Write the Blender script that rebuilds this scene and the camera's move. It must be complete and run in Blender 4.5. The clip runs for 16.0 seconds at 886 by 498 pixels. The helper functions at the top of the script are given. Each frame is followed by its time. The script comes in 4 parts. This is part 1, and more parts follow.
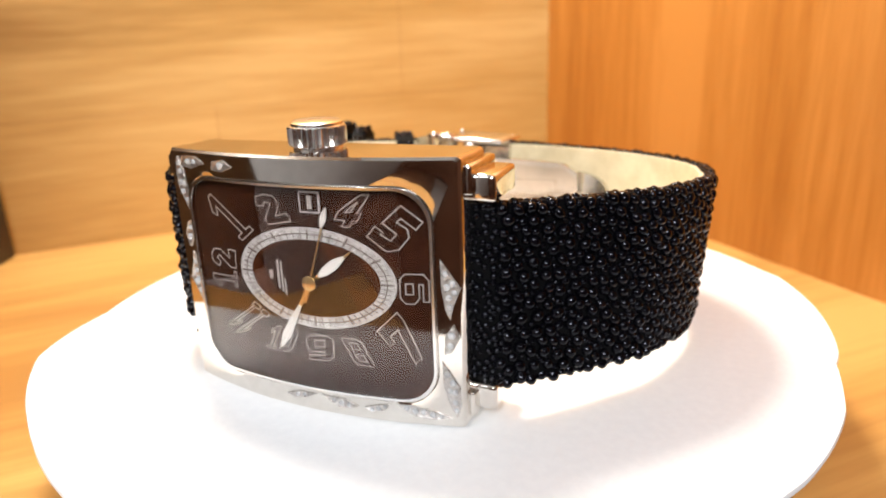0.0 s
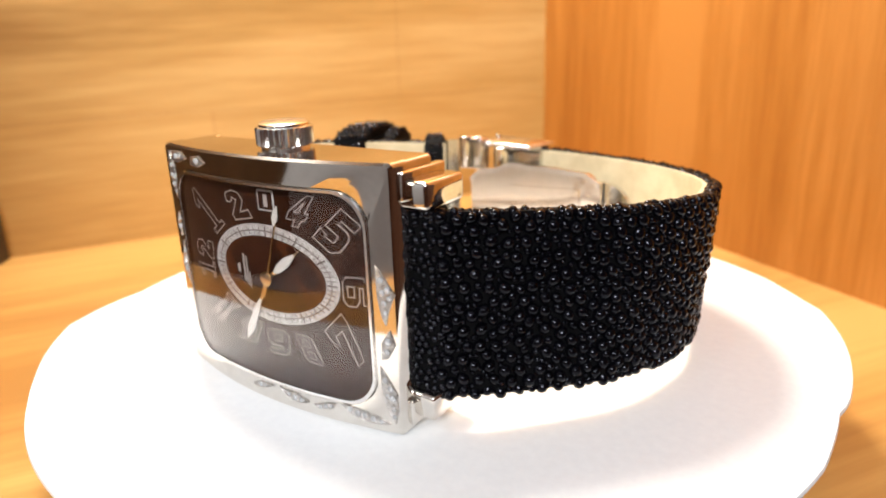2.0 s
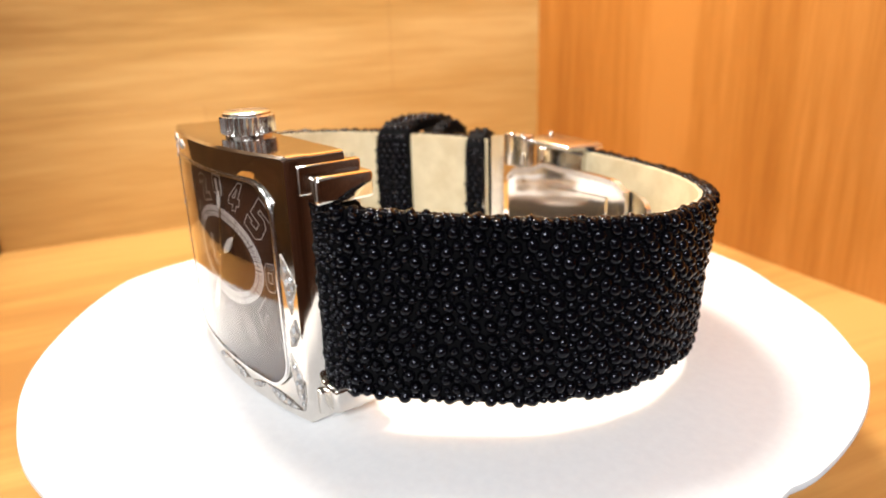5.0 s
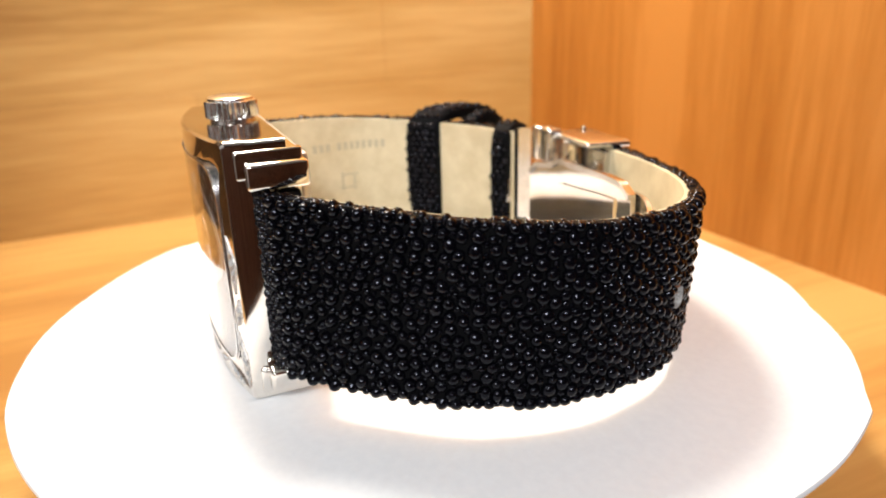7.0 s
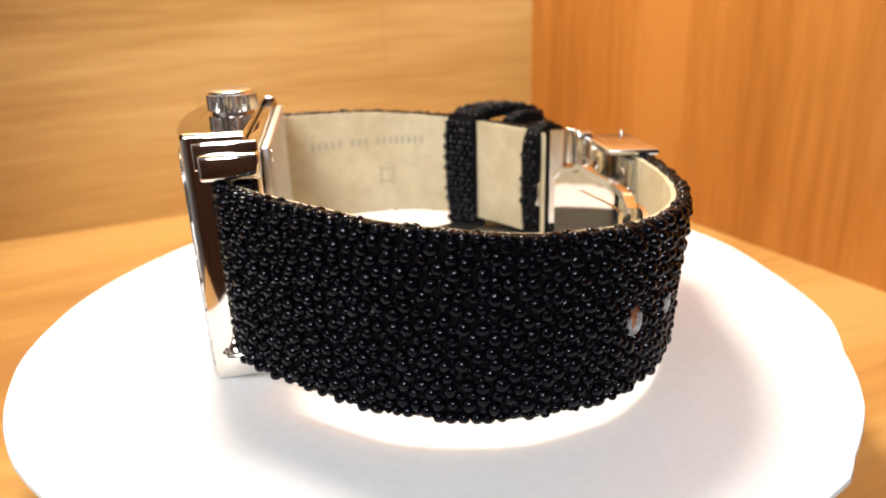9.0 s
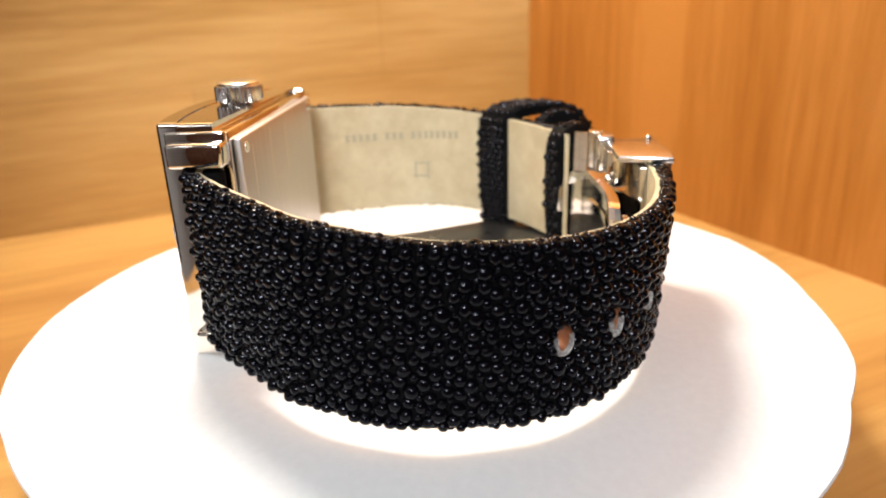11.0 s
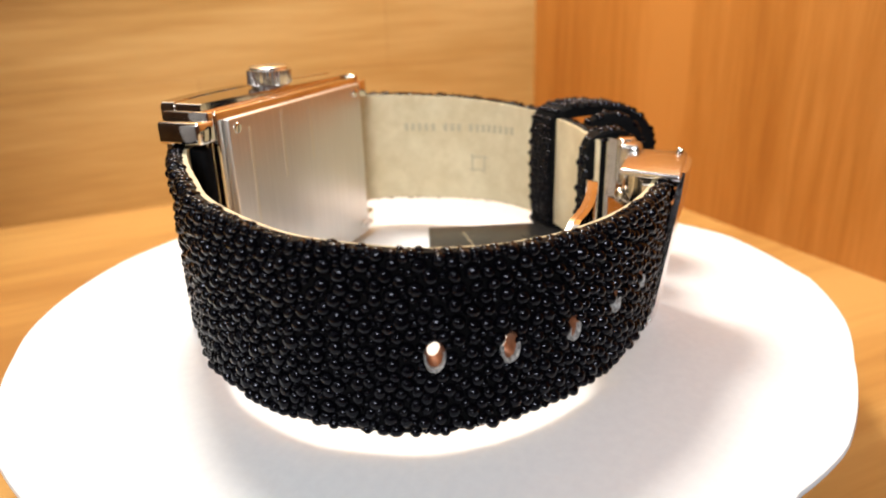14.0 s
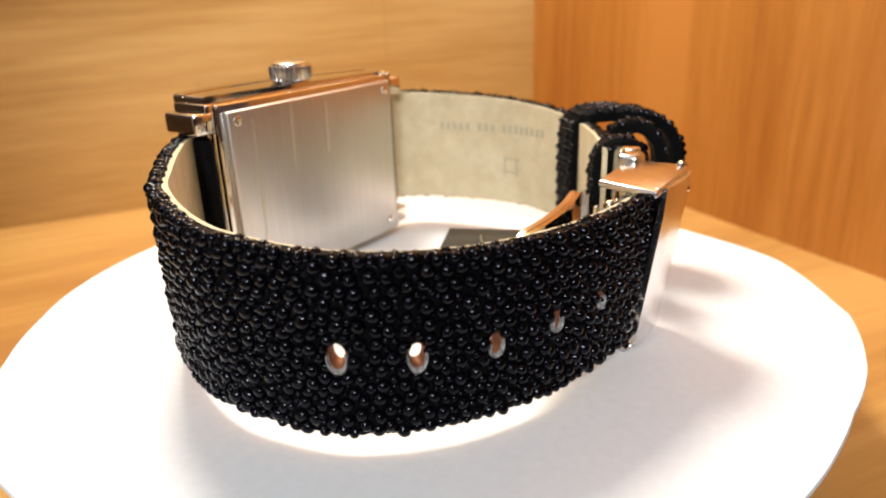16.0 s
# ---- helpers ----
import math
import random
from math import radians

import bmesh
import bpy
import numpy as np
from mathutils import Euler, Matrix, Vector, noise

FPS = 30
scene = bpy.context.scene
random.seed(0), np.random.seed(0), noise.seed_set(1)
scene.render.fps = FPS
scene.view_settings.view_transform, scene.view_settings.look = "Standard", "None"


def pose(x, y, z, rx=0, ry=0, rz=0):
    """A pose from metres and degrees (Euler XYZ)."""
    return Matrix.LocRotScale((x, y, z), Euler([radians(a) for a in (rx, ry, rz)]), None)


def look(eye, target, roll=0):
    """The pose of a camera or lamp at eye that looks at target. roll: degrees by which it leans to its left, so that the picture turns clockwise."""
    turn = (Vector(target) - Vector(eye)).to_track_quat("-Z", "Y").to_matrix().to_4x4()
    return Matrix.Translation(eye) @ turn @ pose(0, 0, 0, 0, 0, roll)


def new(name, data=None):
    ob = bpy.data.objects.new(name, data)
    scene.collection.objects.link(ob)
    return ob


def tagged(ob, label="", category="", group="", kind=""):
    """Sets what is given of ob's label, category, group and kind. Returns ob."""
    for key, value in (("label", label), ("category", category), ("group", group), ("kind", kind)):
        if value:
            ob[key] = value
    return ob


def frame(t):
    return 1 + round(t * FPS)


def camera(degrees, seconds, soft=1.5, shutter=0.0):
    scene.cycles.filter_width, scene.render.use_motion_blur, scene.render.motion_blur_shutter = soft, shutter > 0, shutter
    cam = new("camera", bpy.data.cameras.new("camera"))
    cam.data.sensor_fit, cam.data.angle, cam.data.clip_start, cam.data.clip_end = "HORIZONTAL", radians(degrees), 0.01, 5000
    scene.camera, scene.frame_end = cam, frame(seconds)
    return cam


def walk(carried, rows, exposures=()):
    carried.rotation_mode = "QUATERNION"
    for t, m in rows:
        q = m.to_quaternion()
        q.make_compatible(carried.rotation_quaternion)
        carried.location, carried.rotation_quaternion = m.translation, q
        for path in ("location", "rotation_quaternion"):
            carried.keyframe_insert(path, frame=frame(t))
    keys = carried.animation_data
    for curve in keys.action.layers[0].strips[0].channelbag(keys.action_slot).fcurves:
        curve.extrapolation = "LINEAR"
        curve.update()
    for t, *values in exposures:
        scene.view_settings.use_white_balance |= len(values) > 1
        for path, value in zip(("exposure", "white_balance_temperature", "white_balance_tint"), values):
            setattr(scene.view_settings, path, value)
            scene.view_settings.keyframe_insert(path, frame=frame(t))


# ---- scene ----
U = 0.00088          # metres to one unit of the plan below (the camera stands 100 units from the turning axis)
EYE = (0.0, -100 * U, 44.5 * U)

# ---- camera ----
cam = camera(65.39, 16.0, soft=1.9)
CAMERA_ROWS = [
    (0.0, 71.22, 1.82, -2.74), (0.5, 71.29, 1.89, -2.93), (1.0, 71.28, 1.89, -3.12), (1.5, 71.36, 1.76, -3.07),
    (2.0, 71.48, 1.64, -2.98), (2.5, 71.42, 1.63, -3.38), (3.0, 71.34, 1.68, -3.43), (3.5, 71.08, 1.71, -3.59),
    (4.0, 71.02, 1.64, -3.50), (6.5, 70.57, 1.77, -3.77), (7.0, 70.12, 1.65, -4.06), (7.5, 69.89, 1.67, -4.04),
    (8.0, 69.81, 1.74, -4.06), (8.5, 69.86, 1.77, -4.05), (9.0, 69.93, 1.79, -4.08), (11.5, 69.52, 1.98, -4.34),
    (12.0, 69.51, 1.86, -4.28), (12.5, 69.48, 1.82, -4.25), (13.0, 69.41, 1.74, -4.16), (13.5, 69.21, 1.61, -3.90),
    (14.0, 68.98, 1.56, -3.84), (14.5, 68.86, 1.61, -3.85), (15.0, 68.97, 1.65, -3.90), (15.5, 68.90, 1.69, -3.97),
    (16.0, 68.88, 1.76, -3.96),
]
TURN_ROWS = [
    (0.0, 0.0), (0.5, -3.1), (1.0, -6.3), (1.5, -9.2), (2.0, -11.8), (2.5, -15.0), (3.0, -17.8), (3.5, -21.0),
    (4.0, -24.1), (6.5, -40.0), (7.0, -43.4), (7.5, -46.8), (8.0, -50.3), (8.5, -53.8), (9.0, -57.1), (11.5, -73.5),
    (12.0, -76.5), (12.5, -79.6), (13.0, -82.8), (13.5, -85.9), (14.0, -89.3), (14.5, -92.6), (15.0, -95.7),
    (15.5, -98.9), (16.0, -102.1),
]
WATCH_TURN = -27.1   # how the watch is laid on the turntable at the start
cam.data.dof.use_dof, cam.data.dof.focus_distance, cam.data.dof.aperture_fstop = True, 0.068, 32
walk(cam, [(t, pose(*EYE, rx, ry, rz)) for t, rx, ry, rz in CAMERA_ROWS],
     [(0.0, -0.05), (4.0, -0.06), (6.5, -0.15), (8.5, -0.28), (12.5, -0.4), (16.0, -0.48)])

# ---- world and lamps ----
world = bpy.data.worlds.new("room_light")
scene.world = world
world.use_nodes = True
world.node_tree.nodes["Background"].inputs[0].default_value = (0.85, 0.92, 1.0, 1)
world.node_tree.nodes["Background"].inputs[1].default_value = 0.04


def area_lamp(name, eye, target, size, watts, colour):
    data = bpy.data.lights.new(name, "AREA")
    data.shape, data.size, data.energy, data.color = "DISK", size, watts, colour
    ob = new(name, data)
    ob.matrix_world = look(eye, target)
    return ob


# the halogen bulb over the niche
bulb = bpy.data.lights.new("halogen_bulb", "POINT")
bulb.energy, bulb.shadow_soft_size, bulb.color = 3.5, 0.03, (1.0, 0.965, 0.9)
new("halogen_bulb", bulb).location = (-0.038, 0.082, 0.215)
# unseen front fill, added to brighten the wood walls and the disc's shadows
area_lamp("front_fill", (-0.15, -1.0, 0.66), (0, 0.05, 0), 0.38, 16.5, (0.91, 0.95, 1.0))
# lamp added to brighten the west wall for pale reflections in the steel
area_lamp("west_wall_fill", (-0.85, -0.75, 1.15), (-1.3, -0.8, -0.3), 0.4, 5, (0.95, 0.97, 1.0))


# ---- materials ----
def material(name, colour, rough=0.5, metal=0.0, **more):
    m = bpy.data.materials.new(name)
    m.use_nodes = True
    b = m.node_tree.nodes["Principled BSDF"]
    b.inputs["Base Color"].default_value = (*colour, 1)
    b.inputs["Roughness"].default_value = rough
    b.inputs["Metallic"].default_value = metal
    for key, value in more.items():
        b.inputs[key.replace("_", " ")].default_value = value
    return m


def node(m, kind, **values):
    n = m.node_tree.nodes.new(kind)
    for key, value in values.items():
        n.inputs[key.replace("_", " ")].default_value = value
    return n


def link(m, a, b):
    m.node_tree.links.new(a, b)


def coords(m, scale=(1, 1, 1), turn=(0, 0, 0)):
    c = m.node_tree.nodes.new("ShaderNodeTexCoord")
    p = m.node_tree.nodes.new("ShaderNodeMapping")
    p.inputs["Scale"].default_value = scale
    p.inputs["Rotation"].default_value = turn
    link(m, c.outputs["Object"], p.inputs["Vector"])
    return p.outputs["Vector"]


def ramp(m, source, stops):
    r = m.node_tree.nodes.new("ShaderNodeValToRGB")
    e = r.color_ramp.elements
    while len(e) < len(stops):
        e.new(0.5)
    for one, (at, colour) in zip(e, stops):
        one.position, one.color = at, (*colour, 1)
    link(m, source, r.inputs["Fac"])
    return r.outputs["Color"]


def principled(m):
    return m.node_tree.nodes["Principled BSDF"]


def bumped(m, source, strength, distance):
    b = node(m, "ShaderNodeBump", Strength=strength, Distance=distance)
    link(m, source, b.inputs["Height"])
    link(m, b.outputs["Normal"], principled(m).inputs["Normal"])
    return b


def wood(name, light, mid, dark, along, turn=0.0, fine_share=0.28, reach=0.12, staves=False):
    """Smooth veneer; along: the axis the grain runs along; fine_share: the weight of the fine grain; reach: how far the tones lie apart;
    staves: glued up from short staves of slightly different tone."""
    m = material(name, mid, 0.42)
    fine = [70.0, 70.0, 70.0]
    broad = [26.0, 26.0, 26.0]
    fine[along], broad[along] = 5.0, 2.6
    n1 = node(m, "ShaderNodeTexNoise", Scale=1.0, Detail=5.0, Roughness=0.55, Distortion=0.4)
    link(m, coords(m, broad, (0, turn, 0)), n1.inputs["Vector"])
    n2 = node(m, "ShaderNodeTexNoise", Scale=6.0, Detail=4.0, Roughness=0.6)
    link(m, coords(m, fine), n2.inputs["Vector"])
    middle = 0.48 + fine_share / 2
    mix = node(m, "ShaderNodeMath")
    mix.operation = "MULTIPLY_ADD"
    link(m, n2.outputs["Fac"], mix.inputs[0])
    mix.inputs[1].default_value = fine_share
    link(m, n1.outputs["Fac"], mix.inputs[2])
    tone = ramp(m, mix.outputs[0], [(middle - reach, dark), (middle, mid), (middle + reach, light)])
    if staves:
        split, join = node(m, "ShaderNodeSeparateXYZ"), node(m, "ShaderNodeCombineXYZ")
        link(m, coords(m), split.inputs[0])
        link(m, split.outputs["X"], join.inputs["X"])
        link(m, split.outputs["Z"], join.inputs["Y"])
        block = node(m, "ShaderNodeTexBrick", Color1=(0.97, 0.96, 0.93, 1), Color2=(1.17, 1.16, 1.14, 1), Mortar=(0.85, 0.8, 0.75, 1), Scale=1.0, Mortar_Size=0.0002, Brick_Width=0.112, Row_Height=0.034)
        link(m, join.outputs[0], block.inputs["Vector"])
        blend = node(m, "ShaderNodeVectorMath")
        blend.operation = "MULTIPLY"
        link(m, tone, blend.inputs[0])
        link(m, block.outputs["Color"], blend.inputs[1])
        tone = blend.outputs[0]
    link(m, tone, principled(m).inputs["Base Color"])
    bumped(m, n2.outputs["Fac"], 0.05, 0.0004)
    return m


def speckled(m, scale, low, high, rough=(0.3, 0.6), bump=0.1, depth=0.0002):
    n = node(m, "ShaderNodeTexNoise", Scale=scale, Detail=6.0, Roughness=0.6)
    link(m, coords(m), n.inputs["Vector"])
    link(m, ramp(m, n.outputs["Fac"], [(0.35, low), (0.7, high)]), principled(m).inputs["Base Color"])
    r = node(m, "ShaderNodeMapRange", To_Min=rough[0], To_Max=rough[1])
    link(m, n.outputs["Fac"], r.inputs["Value"])
    link(m, r.outputs[0], principled(m).inputs["Roughness"])
    if bump:
        bumped(m, n.outputs["Fac"], bump, depth)
    return m


wood_left = wood("veneer_yellow", (0.59, 0.375, 0.138), (0.475, 0.275, 0.082), (0.33, 0.17, 0.04), 0, staves=True)
wood_right = wood("veneer_orange", (0.45, 0.18, 0.034), (0.37, 0.134, 0.019), (0.295, 0.096, 0.011), 2, fine_share=0.5, reach=0.16)
wood_floor = wood("veneer_shelf", (0.6, 0.335, 0.098), (0.5, 0.258, 0.066), (0.38, 0.175, 0.04), 0)
paper = speckled(material("white_card", (0.82, 0.82, 0.82)), 900, (0.80, 0.80, 0.80), (0.84, 0.84, 0.835), (0.55, 0.75), 0.05, 0.00005)
steel = speckled(material("polished_steel", (0.62, 0.60, 0.575), 0.07, 1.0), 700, (0.74, 0.70, 0.645), (0.80, 0.76, 0.705), (0.05, 0.09), 0.0)
steel_dull = speckled(material("steel_worn", (0.62, 0.6, 0.56), 0.2, 1.0), 900, (0.55, 0.53, 0.49), (0.7, 0.68, 0.64), (0.16, 0.3), 0.0)
leather = speckled(material("black_leather", (0.01, 0.01, 0.012)), 2500, (0.0008, 0.0008, 0.001), (0.003, 0.003, 0.0035), (0.5, 0.8), 0.4, 0.0002)
principled(leather).inputs["Specular IOR Level"].default_value = 0.08
bead_black = material("black_bead", (0.002, 0.002, 0.0025), 0.07, IOR=1.29, Specular_Tint=(0.87, 0.88, 1.0, 1.0))
grit = node(bead_black, "ShaderNodeTexNoise", Scale=1900.0, Detail=2.0)
link(bead_black, coords(bead_black), grit.inputs["Vector"])
bumped(bead_black, grit.outputs["Fac"], 0.35, 0.00012)
info = node(bead_black, "ShaderNodeObjectInfo")
geo = node(bead_black, "ShaderNodeNewGeometry")
add = node(bead_black, "ShaderNodeMath")
link(bead_black, info.outputs["Random"], add.inputs[0])
link(bead_black, geo.outputs["Random Per Island"], add.inputs[1])
link(bead_black, ramp(bead_black, add.outputs[0], [(0.3, (0.0004, 0.0004, 0.0006)), (0.95, (0.0015, 0.0015, 0.0024))]), principled(bead_black).inputs["Base Color"])
lining = speckled(material("cream_lining", (0.6, 0.52, 0.36)), 320, (0.57, 0.47, 0.285), (0.69, 0.595, 0.39), (0.5, 0.7), 0.25, 0.0002)
lining_print = material("grey_print", (0.46, 0.40, 0.27), 0.6)
raw_hide = speckled(material("brown_hide", (0.35, 0.13, 0.05)), 900, (0.13, 0.04, 0.014), (0.32, 0.115, 0.045), (0.5, 0.8), 0.3)
black_plastic = speckled(material("black_plastic", (0.02, 0.018, 0.017)), 700, (0.009, 0.008, 0.0075), (0.02, 0.018, 0.017), (0.22, 0.38), 0.05)


# near-black brown of the panel that stands for shade
panel_dark = speckled(material("shade_dark", (0.03, 0.018, 0.01)), 60, (0.02, 0.012, 0.007), (0.045, 0.026, 0.014), (0.4, 0.6), 0.1)
wall_pale = speckled(material("pale_wall", (0.6, 0.59, 0.57)), 9, (0.70, 0.69, 0.67), (0.78, 0.77, 0.75), (0.6, 0.8), 0.05)
wall_brown = wood("veneer_brown", (0.24, 0.10, 0.05), (0.17, 0.065, 0.03), (0.10, 0.036, 0.016), 2)


# ---- mesh helpers ----
HEAD_PARTS = ("bezel", "case_body", "dial", "crystal", "crystal_rim", "chapter_ring", "minute_marks", "dial_centre", "dial_mark", "numeral", "date_frame",
              "date_window", "date_figure", "hour_hand", "minute_hand", "second_hand", "leaf", "hub", "gem_bed")


def head_lean(x):
    """The watch head sits a little askew: its left end is lower."""
    return 0.022 * (x - 8.0)


def part(name, bm, mat, parent, label="", smooth=True):
    """One mesh object under its thing; the mesh is drawn in plan units."""
    if name in HEAD_PARTS:
        for v in bm.verts:
            v.co.z += head_lean(v.co.x)
    bmesh.ops.transform(bm, matrix=Matrix.Scale(U, 4), verts=bm.verts)
    bmesh.ops.recalc_face_normals(bm, faces=bm.faces)
    mesh = bpy.data.meshes.new(name)
    bm.to_mesh(mesh)
    bm.free()
    mesh.materials.append(mat)
    if smooth:
        mesh.polygons.foreach_set("use_smooth", [True] * len(mesh.polygons))
        mesh.set_sharp_from_angle(angle=radians(35))
    ob = new(name, mesh)
    ob.parent = parent
    if label:
        tagged(ob, label)
    return ob


def box(x0, x1, y0, y1, z0, z1, bevel=0.3, segments=3):
    bm = bmesh.new()
    bmesh.ops.create_cube(bm, size=1)
    for v in bm.verts:
        v.co = Vector(((x0 + x1) / 2 + v.co.x * (x1 - x0), (y0 + y1) / 2 + v.co.y * (y1 - y0), (z0 + z1) / 2 + v.co.z * (z1 - z0)))
    if bevel:
        bmesh.ops.bevel(bm, geom=bm.edges[:], offset=bevel, segments=segments, affect="EDGES", profile=0.5)
    return bm


def cylinder(r, z0, z1, bevel=0.2, segments=40):
    bm = bmesh.new()
    bmesh.ops.create_cone(bm, cap_ends=True, segments=segments, radius1=r, radius2=r, depth=z1 - z0)
    bmesh.ops.translate(bm, verts=bm.verts, vec=(0, 0, (z0 + z1) / 2))
    if bevel:
        rim = [e for e in bm.edges if abs(e.verts[0].co.z - e.verts[1].co.z) < 1e-6]
        bmesh.ops.bevel(bm, geom=rim, offset=bevel, segments=3, affect="EDGES", profile=0.5)
    return bm


def prism(outline, depth, y=0.0, bevel=0.0):
    """A plate with its outline in x and z, from y to y + depth."""
    bm = bmesh.new()
    a = [bm.verts.new((x, y, z)) for x, z in outline]
    b = [bm.verts.new((x, y + depth, z)) for x, z in outline]
    bm.faces.new(a)
    bm.faces.new(b[::-1])
    for i in range(len(a)):
        j = (i + 1) % len(a)
        bm.faces.new((a[i], b[i], b[j], a[j]))
    if bevel:
        bmesh.ops.bevel(bm, geom=[e for e in bm.edges], offset=bevel, segments=2, affect="EDGES", profile=0.5)
    return bm


def rounded(x0, x1, z0, z1, r, n=8):
    """The outline of a rounded rectangle, anticlockwise."""
    out = []
    for cx, cz, a in ((x1 - r, z1 - r, 0), (x0 + r, z1 - r, 90), (x0 + r, z0 + r, 180), (x1 - r, z0 + r, 270)):
        for i in range(n + 1):
            k = radians(a + 90 * i / n)
            out.append((cx + r * math.cos(k), cz + r * math.sin(k)))
    return out


def smooth_path(points, step):
    """A curve through the points, resampled at an even step: arrays of places and outward normals (to the right of travel)."""
    p = np.array(points, float)
    ext = np.vstack([2 * p[0] - p[1], p, 2 * p[-1] - p[-2]])
    dense = []
    for i in range(1, len(ext) - 2):
        a, b, c, d = ext[i - 1:i + 3]
        for t in np.linspace(0, 1, 30, endpoint=False):
            dense.append(0.5 * (2 * b + (c - a) * t + (2 * a - 5 * b + 4 * c - d) * t * t + (3 * b - a - 3 * c + d) * t ** 3))
    dense = np.array(dense + [p[-1]])
    s = np.concatenate([[0], np.cumsum(np.linalg.norm(np.diff(dense, axis=0), axis=1))])
    even = np.linspace(0, s[-1], max(2, int(round(s[-1] / step)) + 1))
    q = np.stack([np.interp(even, s, dense[:, k]) for k in (0, 1)], 1)
    tangent = np.gradient(q, even, axis=0)
    tangent /= np.linalg.norm(tangent, axis=1)[:, None]
    return even, q, np.stack([tangent[:, 1], -tangent[:, 0]], 1)


def band(s, q, n, low, high, inner, outer, side, rows=40, holes=(), tall=1.5, lean=None):
    """A strap: a sheet of leather along the path q, from the offset inner to outer along side * n, between the heights low and high.
    holes: (place along the path, height, radius); lean: how far it leans outward at a place and height."""
    bm = bmesh.new()
    grid = {}
    for i in range(len(s)):
        for k in range(rows + 1):
            z = low[i] + (high[i] - low[i]) * k / rows
            at = s[i]
            for hs, hz, hr in holes:
                d = math.hypot(at - hs, (z - hz) / tall)
                if hr - 0.4 < d < hr + 0.4:
                    at, z = hs + (at - hs) * hr / d, hz + (z - hz) * hr / d
            x, y = np.interp(at, s, q[:, 0]), np.interp(at, s, q[:, 1])
            nx, ny = np.interp(at, s, n[:, 0]) * side, np.interp(at, s, n[:, 1]) * side
            tip = lean(at, z) if lean else 0.0
            for layer, off in ((0, inner + tip), (1, outer + tip)):
                grid[i, k, layer] = bm.verts.new((x + nx * off, y + ny * off, z))

    def kept(i, k):
        if not (0 <= i < len(s) - 1 and 0 <= k < rows):
            return False
        zc = low[i] + (high[i] - low[i]) * (k + 0.5) / rows
        sc = (s[i] + s[i + 1]) / 2
        return all(math.hypot(sc - hs, (zc - hz) / tall) > hr for hs, hz, hr in holes)

    for i in range(len(s) - 1):
        for k in range(rows):
            if not kept(i, k):
                continue
            for layer in (0, 1):
                bm.faces.new([grid[i, k, layer], grid[i + 1, k, layer], grid[i + 1, k + 1, layer], grid[i, k + 1, layer]])
            for (di, dk), (a, b) in (((-1, 0), ((i, k), (i, k + 1))), ((1, 0), ((i + 1, k), (i + 1, k + 1))),
                                     ((0, -1), ((i, k), (i + 1, k))), ((0, 1), ((i, k + 1), (i + 1, k + 1)))):
                if not kept(i + di, k + dk):
                    bm.faces.new([grid[(*a, 0)], grid[(*b, 0)], grid[(*b, 1)], grid[(*a, 1)]])
    loose = [v for v in bm.verts if not v.link_faces]
    bmesh.ops.delete(bm, geom=loose, context="VERTS")
    return bm


def thing(name, label, category, group="", kind=""):
    return tagged(new(name), label, category, group, kind)


# ---- the wooden niche ----
CORNER = Vector((52.5, 170.0))
ALONG_LEFT = Vector((-36.0, -14.0)).normalized()
ALONG_RIGHT = Vector((14.0, -36.0)).normalized()
SHELF = -20.0


def board(name, length, height, thick, mat, label, m):
    """A plain board: length along x, height along z, its face at y = 0."""
    bm = box(0, length, 0, thick, 0, height, 0)
    ob = part(name, bm, mat, None, "")
    ob.matrix_world = m
    return tagged(ob, label, "wall", "", "structure")


def niche():
    c = CORNER * U
    ang = math.degrees(math.atan2(-ALONG_LEFT.y, -ALONG_LEFT.x))
    far = c + ALONG_LEFT * 187 * U
    board("wall_left", 187, 400, 14, wood_left, "light yellow wood veneer wall with wavy level grain", pose(far.x, far.y, (SHELF + 0.02) * U, 0, 0, ang))
    board("wall_right", 212, 400, 14, wood_right, "orange-brown wood veneer wall with upright grain", pose(c.x, c.y, SHELF * U, 0, 0, ang - 90))
    bm = box(-222, 13, -204, 13, -16, 0, 0)
    ob = part("floor", bm, wood_floor, None)
    ob.matrix_world = pose(c.x, c.y, SHELF * U, 0, 0, ang)
    tagged(ob, "light orange wood veneer shelf board", "shelf", "", "structure")
    # the closed base under the shelf board
    ob = part("wall_base", box(-218, 9, -196, 9, -979.9, -16.1, 0), wall_brown, None)
    ob.matrix_world = pose(c.x, c.y, SHELF * U, 0, 0, ang)
    tagged(ob, "plain brown wood base under the shelf board", "wall", "", "structure")
    # dark panel put in for the shade past the yellow wall, mirrored by the bezel
    bm = box(-160, -120.5, -50, 101, SHELF + 0.05, 300, 0.6)
    tagged(part("shade_panel", bm, panel_dark, None), "dark panel added for the shade past the yellow wall", "wall", "", "structure")


